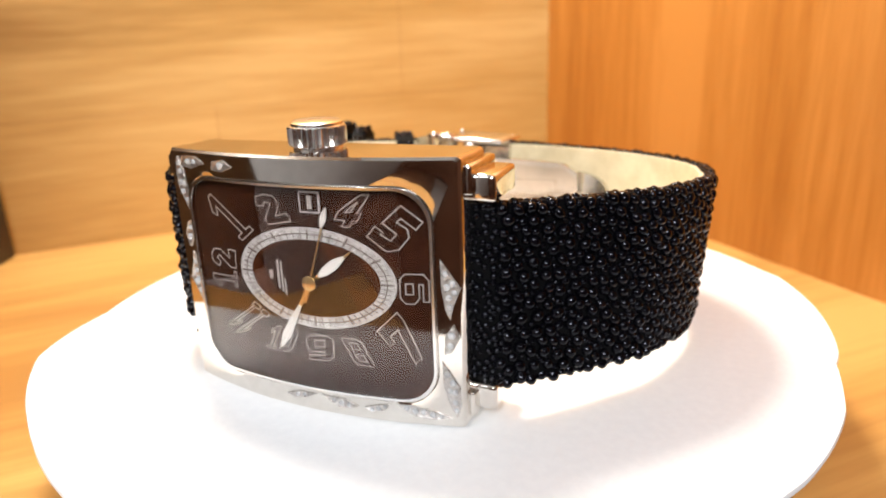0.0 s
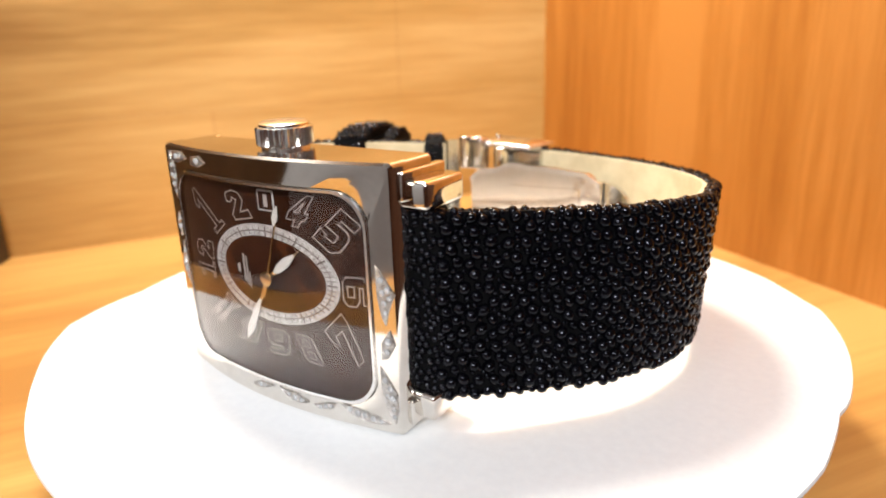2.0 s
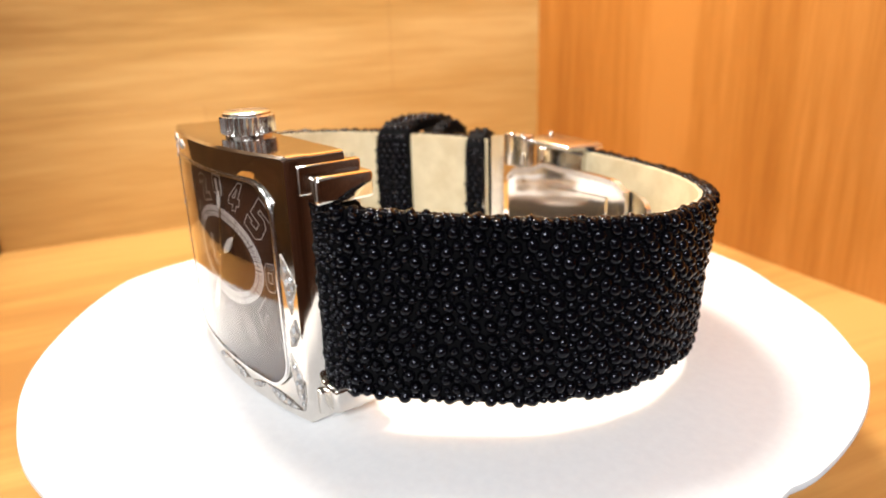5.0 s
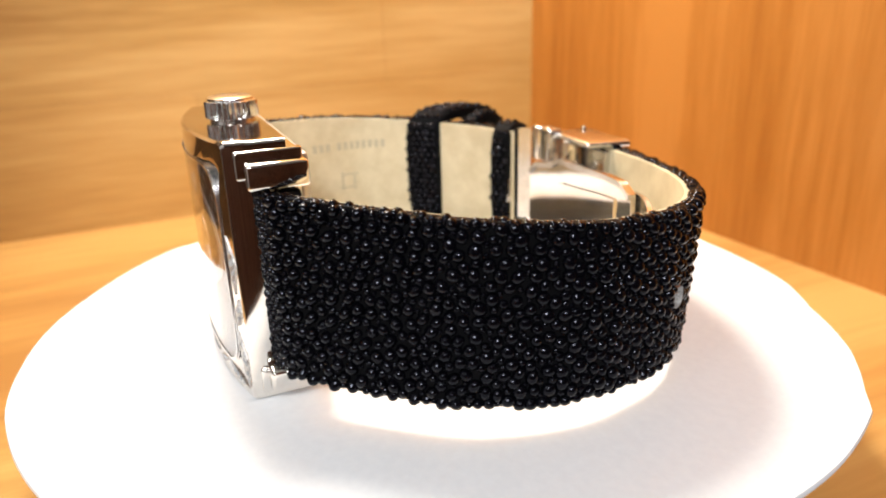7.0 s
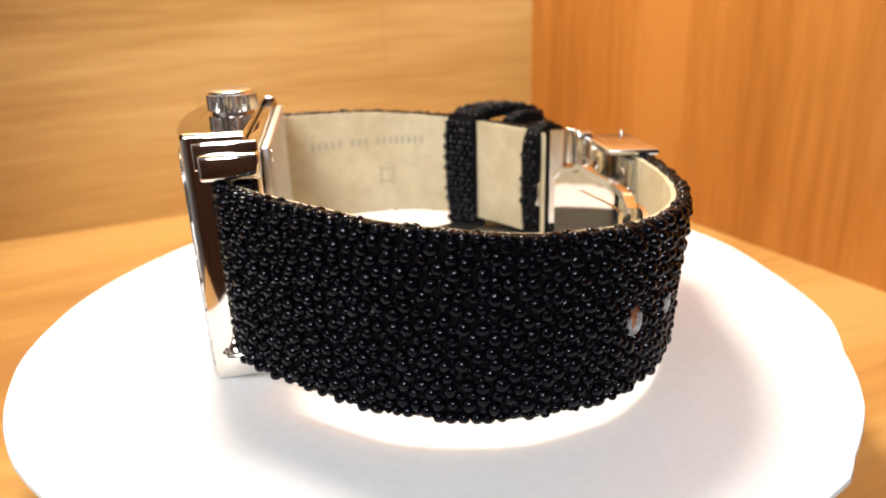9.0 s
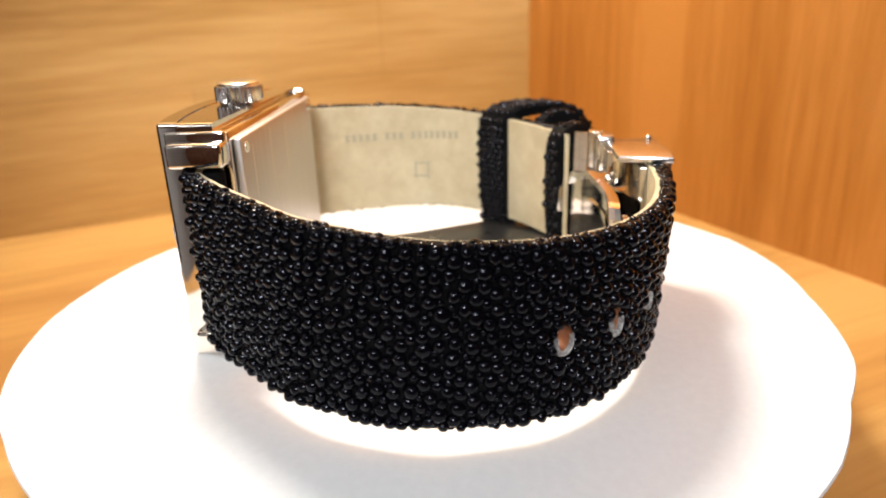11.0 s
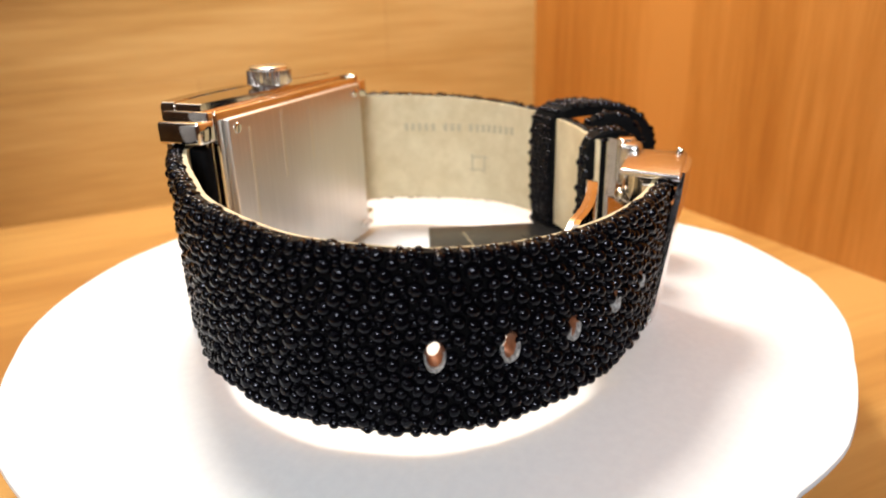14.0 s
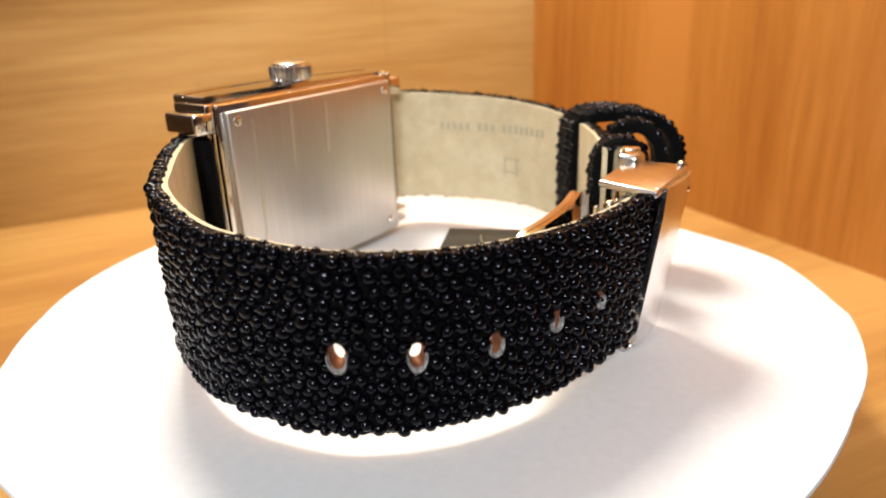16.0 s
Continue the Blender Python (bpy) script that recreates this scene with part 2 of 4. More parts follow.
def room():
    """Unseen plain shop room, added round the niche for the steel to reflect."""
    walls = (("wall_west", (-1500, -1488, -2100, 330), wall_pale, "unseen plain pale grey shop wall"), ("wall_east", (1488, 1500, -2100, 330), wall_brown, "unseen plain brown wood shop wall"),
             ("wall_south", (-1500, 1500, -2112, -2100), wall_brown, "unseen plain brown wood shop wall"), ("wall_north", (-1500, 1500, 330, 342), wall_pale, "unseen plain pale grey shop wall"))
    for name, (x0, x1, y0, y1), mat, label in walls:
        tagged(part(name, box(x0, x1, y0, y1, -1000, 1500, 0), mat, None), label, "wall", "", "structure")
    tagged(part("floor_room", box(-1500, 1500, -2112, 342, -1014, -1000, 0), wall_brown, None), "unseen plain brown wood shop floor", "floor", "", "structure")
    tagged(part("ceiling", box(-1500, 1500, -2112, 342, 1500, 1514, 0), wall_pale, None), "unseen plain white shop ceiling", "ceiling", "", "structure")


niche()
room()


# ---- turntable ----
EDGE = [(-177, 53.5), (-162, 53.2), (-153, 55.4), (-146, 56.6), (-127, 54.6), (-120, 54.3), (-106, 54.4), (-95, 54.4), (-83, 55.0), (-77, 55.0),
        (-56, 55.7), (-48, 55.6), (-35, 56.4), (-22, 57.8), (-6, 58.6), (-1, 58.4), (6, 58.4), (9, 59.4), (25, 62.0), (36, 63.5), (40, 62.9), (50, 62.7),
        (62, 61.6), (71, 62.5), (83, 62.0), (90, 62.0), (100, 63.2), (114, 64.1), (118, 63.4), (133, 62.6), (147, 57.9), (160, 55.0), (172, 53.8)]


def turntable():
    top = thing("turntable", "round white hand-cut card disc on a low turning stand", "turntable")
    bm = bmesh.new()
    rim = []
    ang = np.radians(np.linspace(-180, 180, 181)[:-1])
    r = np.interp(np.degrees(ang), [a for a, _ in EDGE], [b for _, b in EDGE], period=360)
    layers = ((-0.9, -1.2), (-0.15, -1.0), (0.0, -0.55), (-0.12, -0.12), (-0.7, 0.0))
    for dr, z in layers:
        rim.append([bm.verts.new(((b + dr) * math.cos(a), (b + dr) * math.sin(a), z)) for a, b in zip(ang, r)])
    for low, high in zip(rim, rim[1:]):
        for i in range(len(low)):
            j = (i + 1) % len(low)
            bm.faces.new((low[i], low[j], high[j], high[i]))
    bm.faces.new(rim[-1])
    bm.faces.new(rim[0][::-1])
    part("card_disc", bm, paper, top, "white card disc with an uneven cut edge")
    part("platter", cylinder(44, -8, -1.2, 0.6, 64), paper, top)
    part("foot", cylinder(38, SHELF + 0.75, -8, 0.8, 64), paper, top)
    return top


turntable_thing = turntable()

# ---- the watch ----
watch = thing("wristwatch", "steel rectangular wristwatch with brown dial and black beaded strap", "wristwatch")
STRAP_R = [(18.7, -24.5), (22.2, -23.2), (27, -18.9), (32.1, -13.2), (36.6, -7.4), (39.6, 0), (40.9, 7), (40.2, 13), (38.8, 18.3),
           (36.5, 22.6), (32.8, 27), (27.5, 31.2), (21, 34.4), (14, 36.6), (6, 37.9), (-5, 38.4)]
STRAP_L = [(-19.8, -22.3), (-24.3, -23.0), (-28.2, -20.6), (-30.8, -15.5), (-32.5, -9), (-33.8, -1), (-33.7, 4.5), (-32.0, 10.5), (-28.6, 16.6), (-22.6, 22.6), (-16.4, 27.0), (-14.2, 28.4)]


def strap_heights(q, side):
    if side < 0:
        return np.interp(q[:, 1], [-22, 5, 15, 31], [5.0, 5.2, 4.6, 3.4]), np.interp(q[:, 1], [-22, -5, 12, 31], [25.6, 25.0, 23.6, 22.2])
    low = np.interp(q[:, 1], [-22, -2, 13, 20, 38], [3.7, 2.9, 2.3, 2.1, 1.9])
    high = np.interp(q[:, 1], [-22, -2, 13, 20, 38], [25.4, 23.9, 22.7, 22.2, 20.8])
    return low, high


HOLE_TALL = 1.6   # height of a buckle hole to its width


def strap_lean(at, z):
    """The long strap leans outward towards its upper edge past the first bend."""
    return np.interp(at, [20, 42], [0, 0.065]) * (z - 13)


def strap(points, side, name, label, holes):
    s, q, n = smooth_path(points, 0.5)
    low, high = strap_heights(q, side)
    hole_list = [(float(s[np.argmin(np.hypot(q[:, 0] - hx, q[:, 1] - hy))]), hz, hr) for hx, hy, hz, hr in holes]
    lean = strap_lean if side > 0 else None
    body = part(name, band(s, q, n, low, high, -2.1, -0.95, side, 42, hole_list, lean=lean), leather, watch, label)
    part("lining", band(s, q, n, low + 0.2, high - 0.2, -2.8, -2.1, side, 42, hole_list, lean=lean), lining, body, "cream leather lining")
    for hs, hz, hr in hole_list:
        x, y = np.interp(hs, s, q[:, 0]), np.interp(hs, s, q[:, 1])
        nx, ny = np.interp(hs, s, n[:, 0]) * side, np.interp(hs, s, n[:, 1]) * side
        bm = bmesh.new()
        rings = []
        for off, grow in ((-2.9, 1.03), (-2.9, 0.8), (-2.0, 0.7), (-1.2, 0.86), (-0.9, 1.06)):
            rings.append([bm.verts.new((x + nx * off - ny * math.cos(a) * hr * grow, y + ny * off + nx * math.cos(a) * hr * grow,
                                        hz + math.sin(a) * hr * grow * HOLE_TALL)) for a in np.linspace(0, 2 * math.pi, 25)[:-1]])
        for a, b in zip(rings, rings[1:]):
            for i in range(24):
                j = (i + 1) % 24
                bm.faces.new((a[i], a[j], b[j], b[i]))
        part("hole_rim", bm, raw_hide, body, "punched hole with a raw brown edge")
        bm = bmesh.new()
        rings = []
        for off, grow in ((-1.1, 0.86), (-0.6, 0.9), (-0.5, 1.0), (-0.58, 1.1), (-1.1, 1.15)):
            rings.append([bm.verts.new((x + nx * off - ny * math.cos(a) * hr * grow, y + ny * off + nx * math.cos(a) * hr * grow,
                                        hz - 0.12 + math.sin(a) * hr * (grow + (0.22 if 3.6 < a < 5.8 and grow > 1.1 else 0)) * HOLE_TALL)) for a in np.linspace(math.pi * 0.92, math.pi * 2.12, 19)])
        for a, b in zip(rings, rings[1:]):
            for i in range(18):
                bm.faces.new((a[i], a[i + 1], b[i + 1], b[i]))
        part("hole_lip", bm, pale_fray, body, "frayed pale lip")
    return s, q, n, low, high, hole_list, body


pale_fray = speckled(material("pale_fray", (0.5, 0.48, 0.46)), 2500, (0.12, 0.11, 0.105), (0.55, 0.53, 0.5), (0.6, 0.9), 0.6, 0.0004)
HOLES = [(37.2, 21.2, 11.4, 0.95), (32.3, 27.5, 11.0, 0.92), (25.6, 32.3, 10.7, 0.78), (18.4, 35.4, 11.0, 0.7), (11.2, 37.3, 11.0, 0.6)]
right_strap = strap(STRAP_R, 1, "strap", "black beaded ray-skin strap with buckle holes", HOLES)
left_strap = strap(STRAP_L, -1, "strap", "black beaded ray-skin strap", [])
part("strap_end", box(18.3, 20.2, -21.4, -18.6, 4.9, 25.4, 0.7), leather, watch)
part("strap_end", box(-21.4, -19.5, -21.4, -18.6, 4.9, 25.4, 0.7), leather, watch)


def front(x):
    """The bowed front of the case."""
    return -29.1 + 2.6 * ((x + 0.6) / 19.1) ** 2


def ring_plate(outer, inner, y_of, depth):
    """A frame between two outlines with as many corners, its face bowed by y_of."""
    bm = bmesh.new()
    rings = []
    soft = [(-0.6 + (x + 0.6) * 0.985, 15.35 + (z - 15.35) * 0.982) for x, z in outer]
    lip = [(-0.6 + (x + 0.6) * 1.02, 15.0 + (z - 15.0) * 1.025) for x, z in inner]
    for outline, dy in ((outer, depth), (outer, 0.4), (soft, 0.04), (lip, 0.0), (inner, 0.22), (inner, depth)):
        rings.append([bm.verts.new((x, y_of(x) + dy, z)) for x, z in outline])
    for a, b in zip(rings, rings[1:] + rings[:1]):
        for i in range(len(a)):
            j = (i + 1) % len(a)
            bm.faces.new((a[i], a[j], b[j], b[i]))
    return bm


def spread(outline, step=1.0):
    """More corners along the long edges, so that a bowed plate follows its curve."""
    out = []
    for (ax, az), (bx, bz) in zip(outline, outline[1:] + outline[:1]):
        k = max(1, int(round(math.hypot(bx - ax, bz - az) / step)))
        out += [(ax + (bx - ax) * i / k, az + (bz - az) * i / k) for i in range(k)]
    return out


def matched(outer, inner):
    """Splits the long edges of two like outlines alike."""
    a, b = [], []
    m = len(outer)
    for i in range(m):
        j = (i + 1) % m
        k = max(1, int(round(math.hypot(outer[j][0] - outer[i][0], outer[j][1] - outer[i][1]) / 1.2)))
        for t in range(k):
            a.append(tuple(outer[i][d] + (outer[j][d] - outer[i][d]) * t / k for d in (0, 1)))
            b.append(tuple(inner[i][d] + (inner[j][d] - inner[i][d]) * t / k for d in (0, 1)))
    return a, b


def bowed_plate(outline, y_of, thick):
    """A plate bowed along x, filled with narrow strips."""
    bm = bmesh.new()
    xs = [x for x, _ in outline]
    x0, x1 = min(xs), max(xs)
    cols = x0 + (x1 - x0) * (0.5 - 0.5 * np.cos(np.linspace(0.02, math.pi - 0.02, 60)))
    poly = outline + outline[:1]
    sets = []
    for x in cols:
        zs = []
        for (ax, az), (bx, bz) in zip(poly, poly[1:]):
            if (ax - x) * (bx - x) <= 0 and ax != bx:
                zs.append(az + (bz - az) * (x - ax) / (bx - ax))
        sets.append((x, min(zs), max(zs)))
    quads = [[bm.verts.new((x, y_of(x) + d, z)) for d, z in ((0, a), (0, b), (thick, b), (thick, a))] for x, a, b in sets]
    for p, q in zip(quads, quads[1:]):
        for i in range(4):
            j = (i + 1) % 4
            bm.faces.new((p[i], p[j], q[j], q[i]))
    bm.faces.new(quads[0])
    bm.faces.new(quads[-1][::-1])
    return bm


dial_brown = speckled(material("brown_dial", (0.05, 0.018, 0.008), Specular_IOR_Level=0.04), 300, (0.015, 0.0042, 0.0017), (0.024, 0.0068, 0.0025), (0.55, 0.6), 0.0)
dial_centre = speckled(material("brown_dial_centre", (0.03, 0.01, 0.004), Specular_IOR_Level=0.04), 300, (0.034, 0.009, 0.003), (0.05, 0.0145, 0.004), (0.55, 0.6), 0.0)
glass = material("watch_glass", (1, 1, 1), 0.0, 0.0, Transmission_Weight=1.0, IOR=1.44)
print_pale = material("pale_print", (0.25, 0.215, 0.19), 0.45)
chapter_grey = speckled(material("grey_chapter", (0.42, 0.38, 0.35)), 1500, (0.20, 0.18, 0.165), (0.36, 0.33, 0.305), (0.3, 0.5), 0.2, 0.0001)
print_dark = material("dark_print", (0.05, 0.025, 0.015), 0.5)
lume = material("lume_white", (0.40, 0.36, 0.32), 0.4)
brass = material("brass_hand", (0.62, 0.43, 0.20), 0.22, 1.0)
gem = material("clear_stone", (0.95, 0.95, 0.95), 0.03, 0.0, Transmission_Weight=0.55, IOR=2.2)
gem_bed = speckled(material("gem_bed", (0.4, 0.38, 0.36), 0.3, 1.0), 2500, (0.42, 0.39, 0.36), (0.76, 0.73, 0.70), (0.2, 0.4), 0.6, 0.0003)
steel_brushed = material("brushed_steel", (0.60, 0.58, 0.54), 0.42, 1.0)
grain = node(steel_brushed, "ShaderNodeTexNoise", Scale=1.0, Detail=4.0)
link(steel_brushed, coords(steel_brushed, (3500, 3500, 60)), grain.inputs["Vector"])
link(steel_brushed, ramp(steel_brushed, grain.outputs["Fac"], [(0.3, (0.61, 0.595, 0.57)), (0.7, (0.68, 0.665, 0.64))]), principled(steel_brushed).inputs["Base Color"])
bumped(steel_brushed, grain.outputs["Fac"], 0.06, 0.00005)


engraved = material("worn_engraving", (0.68, 0.65, 0.58), 0.45, 1.0)
steel_fine = speckled(material("satin_steel", (0.8, 0.79, 0.78), 0.3, 1.0), 1500, (0.74, 0.73, 0.72), (0.86, 0.85, 0.84), (0.16, 0.24), 0.0)


def crystal(x):
    return front(x) - 0.1


def face(x):
    """The bowed dial under the crystal."""
    return -27.8 + 2.3 * ((x + 0.6) / 19.1) ** 2


def case():
    outer, inner = matched(rounded(-20.6, 18.6, -0.7, 30.7, 0.6, 8), rounded(-17.4, 15.5, 2.5, 27.5, 4.0, 8))
    bezel = part("bezel", ring_plate(outer, inner, front, 2.6), steel, watch, "polished steel bezel set with stones")
    bm = bowed_plate(rounded(-20.5, 18.5, -0.65, 30.6, 0.6, 8), lambda x: front(x) + 2.6, 0.3)
    for v in bm.verts:
        if v.co.y > front(v.co.x) + 2.75:
            v.co.y = -19.6
    part("case_body", bm, steel, watch)
    part("case_back_rim", box(-19.6, 17.7, -19.5, -18.1, 0.4, 29.6, 0.3), steel, watch)
    back = part("case_back", box(-18.8, 16.8, -18.0, -16.9, 1.2, 28.6, 0.3), steel_brushed, watch, "brushed steel case back with worn engraving")
    for x, z in ((15.1, 27.2), (-16.9, 27.2), (15.1, 3.2), (-16.9, 3.2)):
        bm = cylinder(0.75, -0.1, 0.22, 0.1, 20)
        bmesh.ops.transform(bm, matrix=pose(x, -16.95, z, -90), verts=bm.verts)
        part("screw", bm, steel, back)
    for x, z0, z1 in ((12.6, 9, 27), (5.0, 18, 28), (-2.5, 19, 27.5)):
        part("engraving", box(x - 0.28, x + 0.28, -17.0, -16.86, z0, z1, 0), engraved, back)
    part("dial", bowed_plate(rounded(-17.6, 15.7, 2.3, 27.6, 4.0, 8), face, 0.3), dial_brown, watch, "dark brown dial")
    g = part("crystal", bowed_plate(rounded(-17.35, 15.45, 2.55, 27.45, 3.95, 8), crystal, 0.5), glass, watch)
    g.visible_shadow = False
    rim = matched(rounded(-17.45, 15.55, 2.45, 27.55, 4.05, 8), rounded(-17.18, 15.28, 2.72, 27.28, 3.78, 8))
    part("crystal_rim", ring_plate(*rim, lambda x: front(x) - 0.22, 0.6), steel_fine, watch)
    for sx in (1, -1):
        for z0, z1 in ((25.9, 28.9), (1.4, 4.5)):
            x0, x1 = sorted((-0.6 + 18.8 * sx, -0.6 + 22.2 * sx))
            bm = box(x0, x1, -24.6, -17.8, z0, z1, 0.5)
            part("lug", bm, steel, watch)
            part("lug_step", box(*sorted((-0.6 + 18.7 * sx, -0.6 + 19.9 * sx)), -25.4, -18.0, z0 + 0.8 if z0 > 9 else 0.6, 29.9 if z0 > 9 else z1 - 0.8, 0.3), steel, watch)
    return bezel


bezel = case()


def crown():
    bm = bmesh.new()
    n = 30
    rings = []
    for z, r, deep in ((30.4, 2.9, 0), (30.75, 2.9, 0), (30.8, 3.2, 0), (30.95, 3.4, 0.3), (32.75, 3.4, 0.3), (32.95, 3.25, 0.0), (33.0, 3.05, 0), (33.05, 3.0, 0), (33.35, 2.95, 0), (33.5, 2.7, 0)):
        rings.append([bm.verts.new(((r - deep * (i % 2)) * math.cos(2 * math.pi * i / (2 * n)), (r - deep * (i % 2)) * math.sin(2 * math.pi * i / (2 * n)), z)) for i in range(2 * n)])
    for a, b in zip(rings, rings[1:]):
        for i in range(2 * n):
            j = (i + 1) % (2 * n)
            bm.faces.new((a[i], a[j], b[j], b[i]))
    bm.faces.new(rings[-1])
    bm.faces.new(rings[0][::-1])
    bmesh.ops.translate(bm, verts=bm.verts, vec=(-0.9, -22.6, 0))
    part("crown", bm, steel_fine, watch, "fluted steel crown")


crown()


def on_dial(points, lift, thick):
    """A thin plate that lies on the bowed dial: outline in x and z."""
    bm = bmesh.new()
    pts = spread(points, 0.6)
    a = [bm.verts.new((x, face(x) - lift - thick, z)) for x, z in pts]
    b = [bm.verts.new((x, face(x) - lift, z)) for x, z in pts]
    bm.faces.new(a)
    for i in range(len(a)):
        j = (i + 1) % len(a)
        bm.faces.new((a[i], b[i], b[j], a[j]))
    return bm


def oval(cx, cz, a, b, n=72):
    return [(cx + a * math.cos(2 * math.pi * i / n), cz + b * math.sin(2 * math.pi * i / n)) for i in range(n)]


DIAL_X, DIAL_Z = 0.3, 16.3


def dial_details():
    part("dial_centre", on_dial(oval(DIAL_X, DIAL_Z, 8.75, 4.7), 0.0, 0.03), dial_centre, watch, "warm brown oval centre of the dial")
    bm = bmesh.new()
    rings = [[bm.verts.new((x, face(x) - lift, z)) for x, z in o] for o, lift in
             ((oval(DIAL_X, DIAL_Z, 10.65, 6.2), 0.0), (oval(DIAL_X, DIAL_Z, 10.65, 6.2), 0.06), (oval(DIAL_X, DIAL_Z, 8.8, 4.75), 0.06), (oval(DIAL_X, DIAL_Z, 8.8, 4.75), 0.0))]
    for a, b in zip(rings, rings[1:]):
        for i in range(72):
            j = (i + 1) % 72
            bm.faces.new((a[i], a[j], b[j], b[i]))
    part("chapter_ring", bm, chapter_grey, watch, "silver-grey oval minute track")
    bm = bmesh.new()
    for i in range(60):
        k = 2 * math.pi * i / 60
        wide = 0.10 if i % 5 else 0.22
        long = 0.86 if i % 5 else 1.0
        c, d = math.cos(k), math.sin(k)
        x0, z0, x1, z1 = DIAL_X + 8.85 * c, DIAL_Z + 4.8 * d, DIAL_X + (8.85 + 1.5 * long) * c, DIAL_Z + (4.8 + 1.15 * long) * d
        ex, ez = -(z1 - z0), x1 - x0
        m = math.hypot(ex, ez)
        ex, ez = ex / m * wide / 2, ez / m * wide / 2
        bm.faces.new([bm.verts.new((x, face(x) - 0.085, z)) for x, z in ((x0 + ex, z0 + ez), (x1 + ex, z1 + ez), (x1 - ex, z1 - ez), (x0 - ex, z0 - ez))])
    for e in ((9.6, 5.4),):
        a, b = oval(DIAL_X, DIAL_Z, e[0] + 0.08, e[1] + 0.08), oval(DIAL_X, DIAL_Z, e[0] - 0.06, e[1] - 0.06)
        va, vb = [[bm.verts.new((x, face(x) - 0.082, z)) for x, z in o] for o in (a, b)]
        for i in range(72):
            j = (i + 1) % 72
            bm.faces.new((va[i], va[j], vb[j], vb[i]))
    tagged(part("minute_marks", bm, print_dark, watch), kind="stuff")
    # the maker's mark, as plain bars
    for x, z0, z1, w in ((-5.5, 15.7, 16.8, 0.5), (-4.4, 14.6, 18.2, 0.28), (-3.9, 14.2, 18.0, 0.22), (-3.5, 13.8, 16.0, 0.2)):
        part("dial_mark", on_dial([(x - w / 2, z0), (x + w / 2, z0), (x + w / 2, z1), (x - w / 2, z1)], 0.03, 0.04), print_pale, watch)


dial_details()


# squared outline figures, each drawn in a unit box
SIX = [[(.2, 0), (.8, 0), (1, .18), (1, .5), (.8, .66), (.34, .66), (.34, .8), (.92, .8), (.92, 1), (.2, 1), (0, .82), (0, .18)],
       [(.32, .2), (.68, .2), (.68, .46), (.32, .46)]]
GLYPHS = {
    "0": [[(.2, 0), (.8, 0), (1, .18), (1, .82), (.8, 1), (.2, 1), (0, .82), (0, .18)], [(.34, .22), (.66, .22), (.66, .78), (.34, .78)]],
    "1": [[(.1, 0), (.95, 0), (.95, .1), (.68, .1), (.68, 1), (.46, 1), (.02, .74), (.12, .63), (.4, .78), (.4, .1), (.1, .1)]],
    "2": [[(0, 0), (.95, 0), (.98, .28), (.5, .24), (.95, .62), (.92, .88), (.62, 1), (.2, .95), (.02, .68), (.28, .62), (.45, .76), (.62, .66), (0, .2)]],
    "4": [[(.45, 0), (.78, 0), (.78, .2), (1, .2), (1, .45), (.82, .45), (.95, 1), (.6, 1), (0, .45), (0, .2), (.45, .2)], [(.3, .45), (.52, .45), (.62, .78)]],
    "5": [[(0, .3), (0, 0), (.75, 0), (1, .2), (1, .55), (.8, .68), (.42, .66), (.45, .78), (1, .78), (1, 1), (.2, 1), (.1, .45), (.65, .45), (.65, .25), (.3, .22), (.3, .3)]],
    "6": SIX,
    "7": [[(0, 1), (1, 1), (1, .8), (.62, 0), (.3, 0), (.62, .74), (.25, .74), (.22, .6), (0, .6)]],
    "8": [[(.12, 0), (.88, 0), (1, .1), (1, .42), (.9, .5), (1, .58), (1, .9), (.88, 1), (.12, 1), (0, .9), (0, .58), (.1, .5), (0, .42), (0, .1)],
          [(.3, .16), (.7, .16), (.7, .4), (.3, .4)], [(.3, .6), (.7, .6), (.7, .84), (.3, .84)]],
    "9": [[(1 - x, 1 - y) for x, y in one] for one in SIX],
}


def numeral(text, foot, along, up):
    """An outlined figure on the dial, its box given by the foot corner and two sides, in x and z."""
    bm = bmesh.new()
    for i, letter in enumerate(text):
        for outline in GLYPHS[letter]:
            local = [((i + x * 0.86) / len(text), y) for x, y in outline] if len(text) > 1 else outline
            pts = [Vector((foot[0] + along[0] * x + up[0] * y, foot[1] + along[1] * x + up[1] * y)) for x, y in local]
            pts = [Vector((min(max(v.x, -16.6), 14.9), min(max(v.y, 3.1), 26.9))) for v in pts]
            for a, b in zip(pts, pts[1:] + pts[:1]):
                if (b - a).length < 0.05:
                    continue
                d = (b - a).normalized() * 0.065
                e = Vector((-d.y, d.x))
                bm.faces.new([bm.verts.new((v.x, face(v.x) - 0.05, v.y)) for v in (a - d + e, b + d + e, b + d - e, a - d - e)])
    part("numeral", bm, print_pale, watch, "", False)


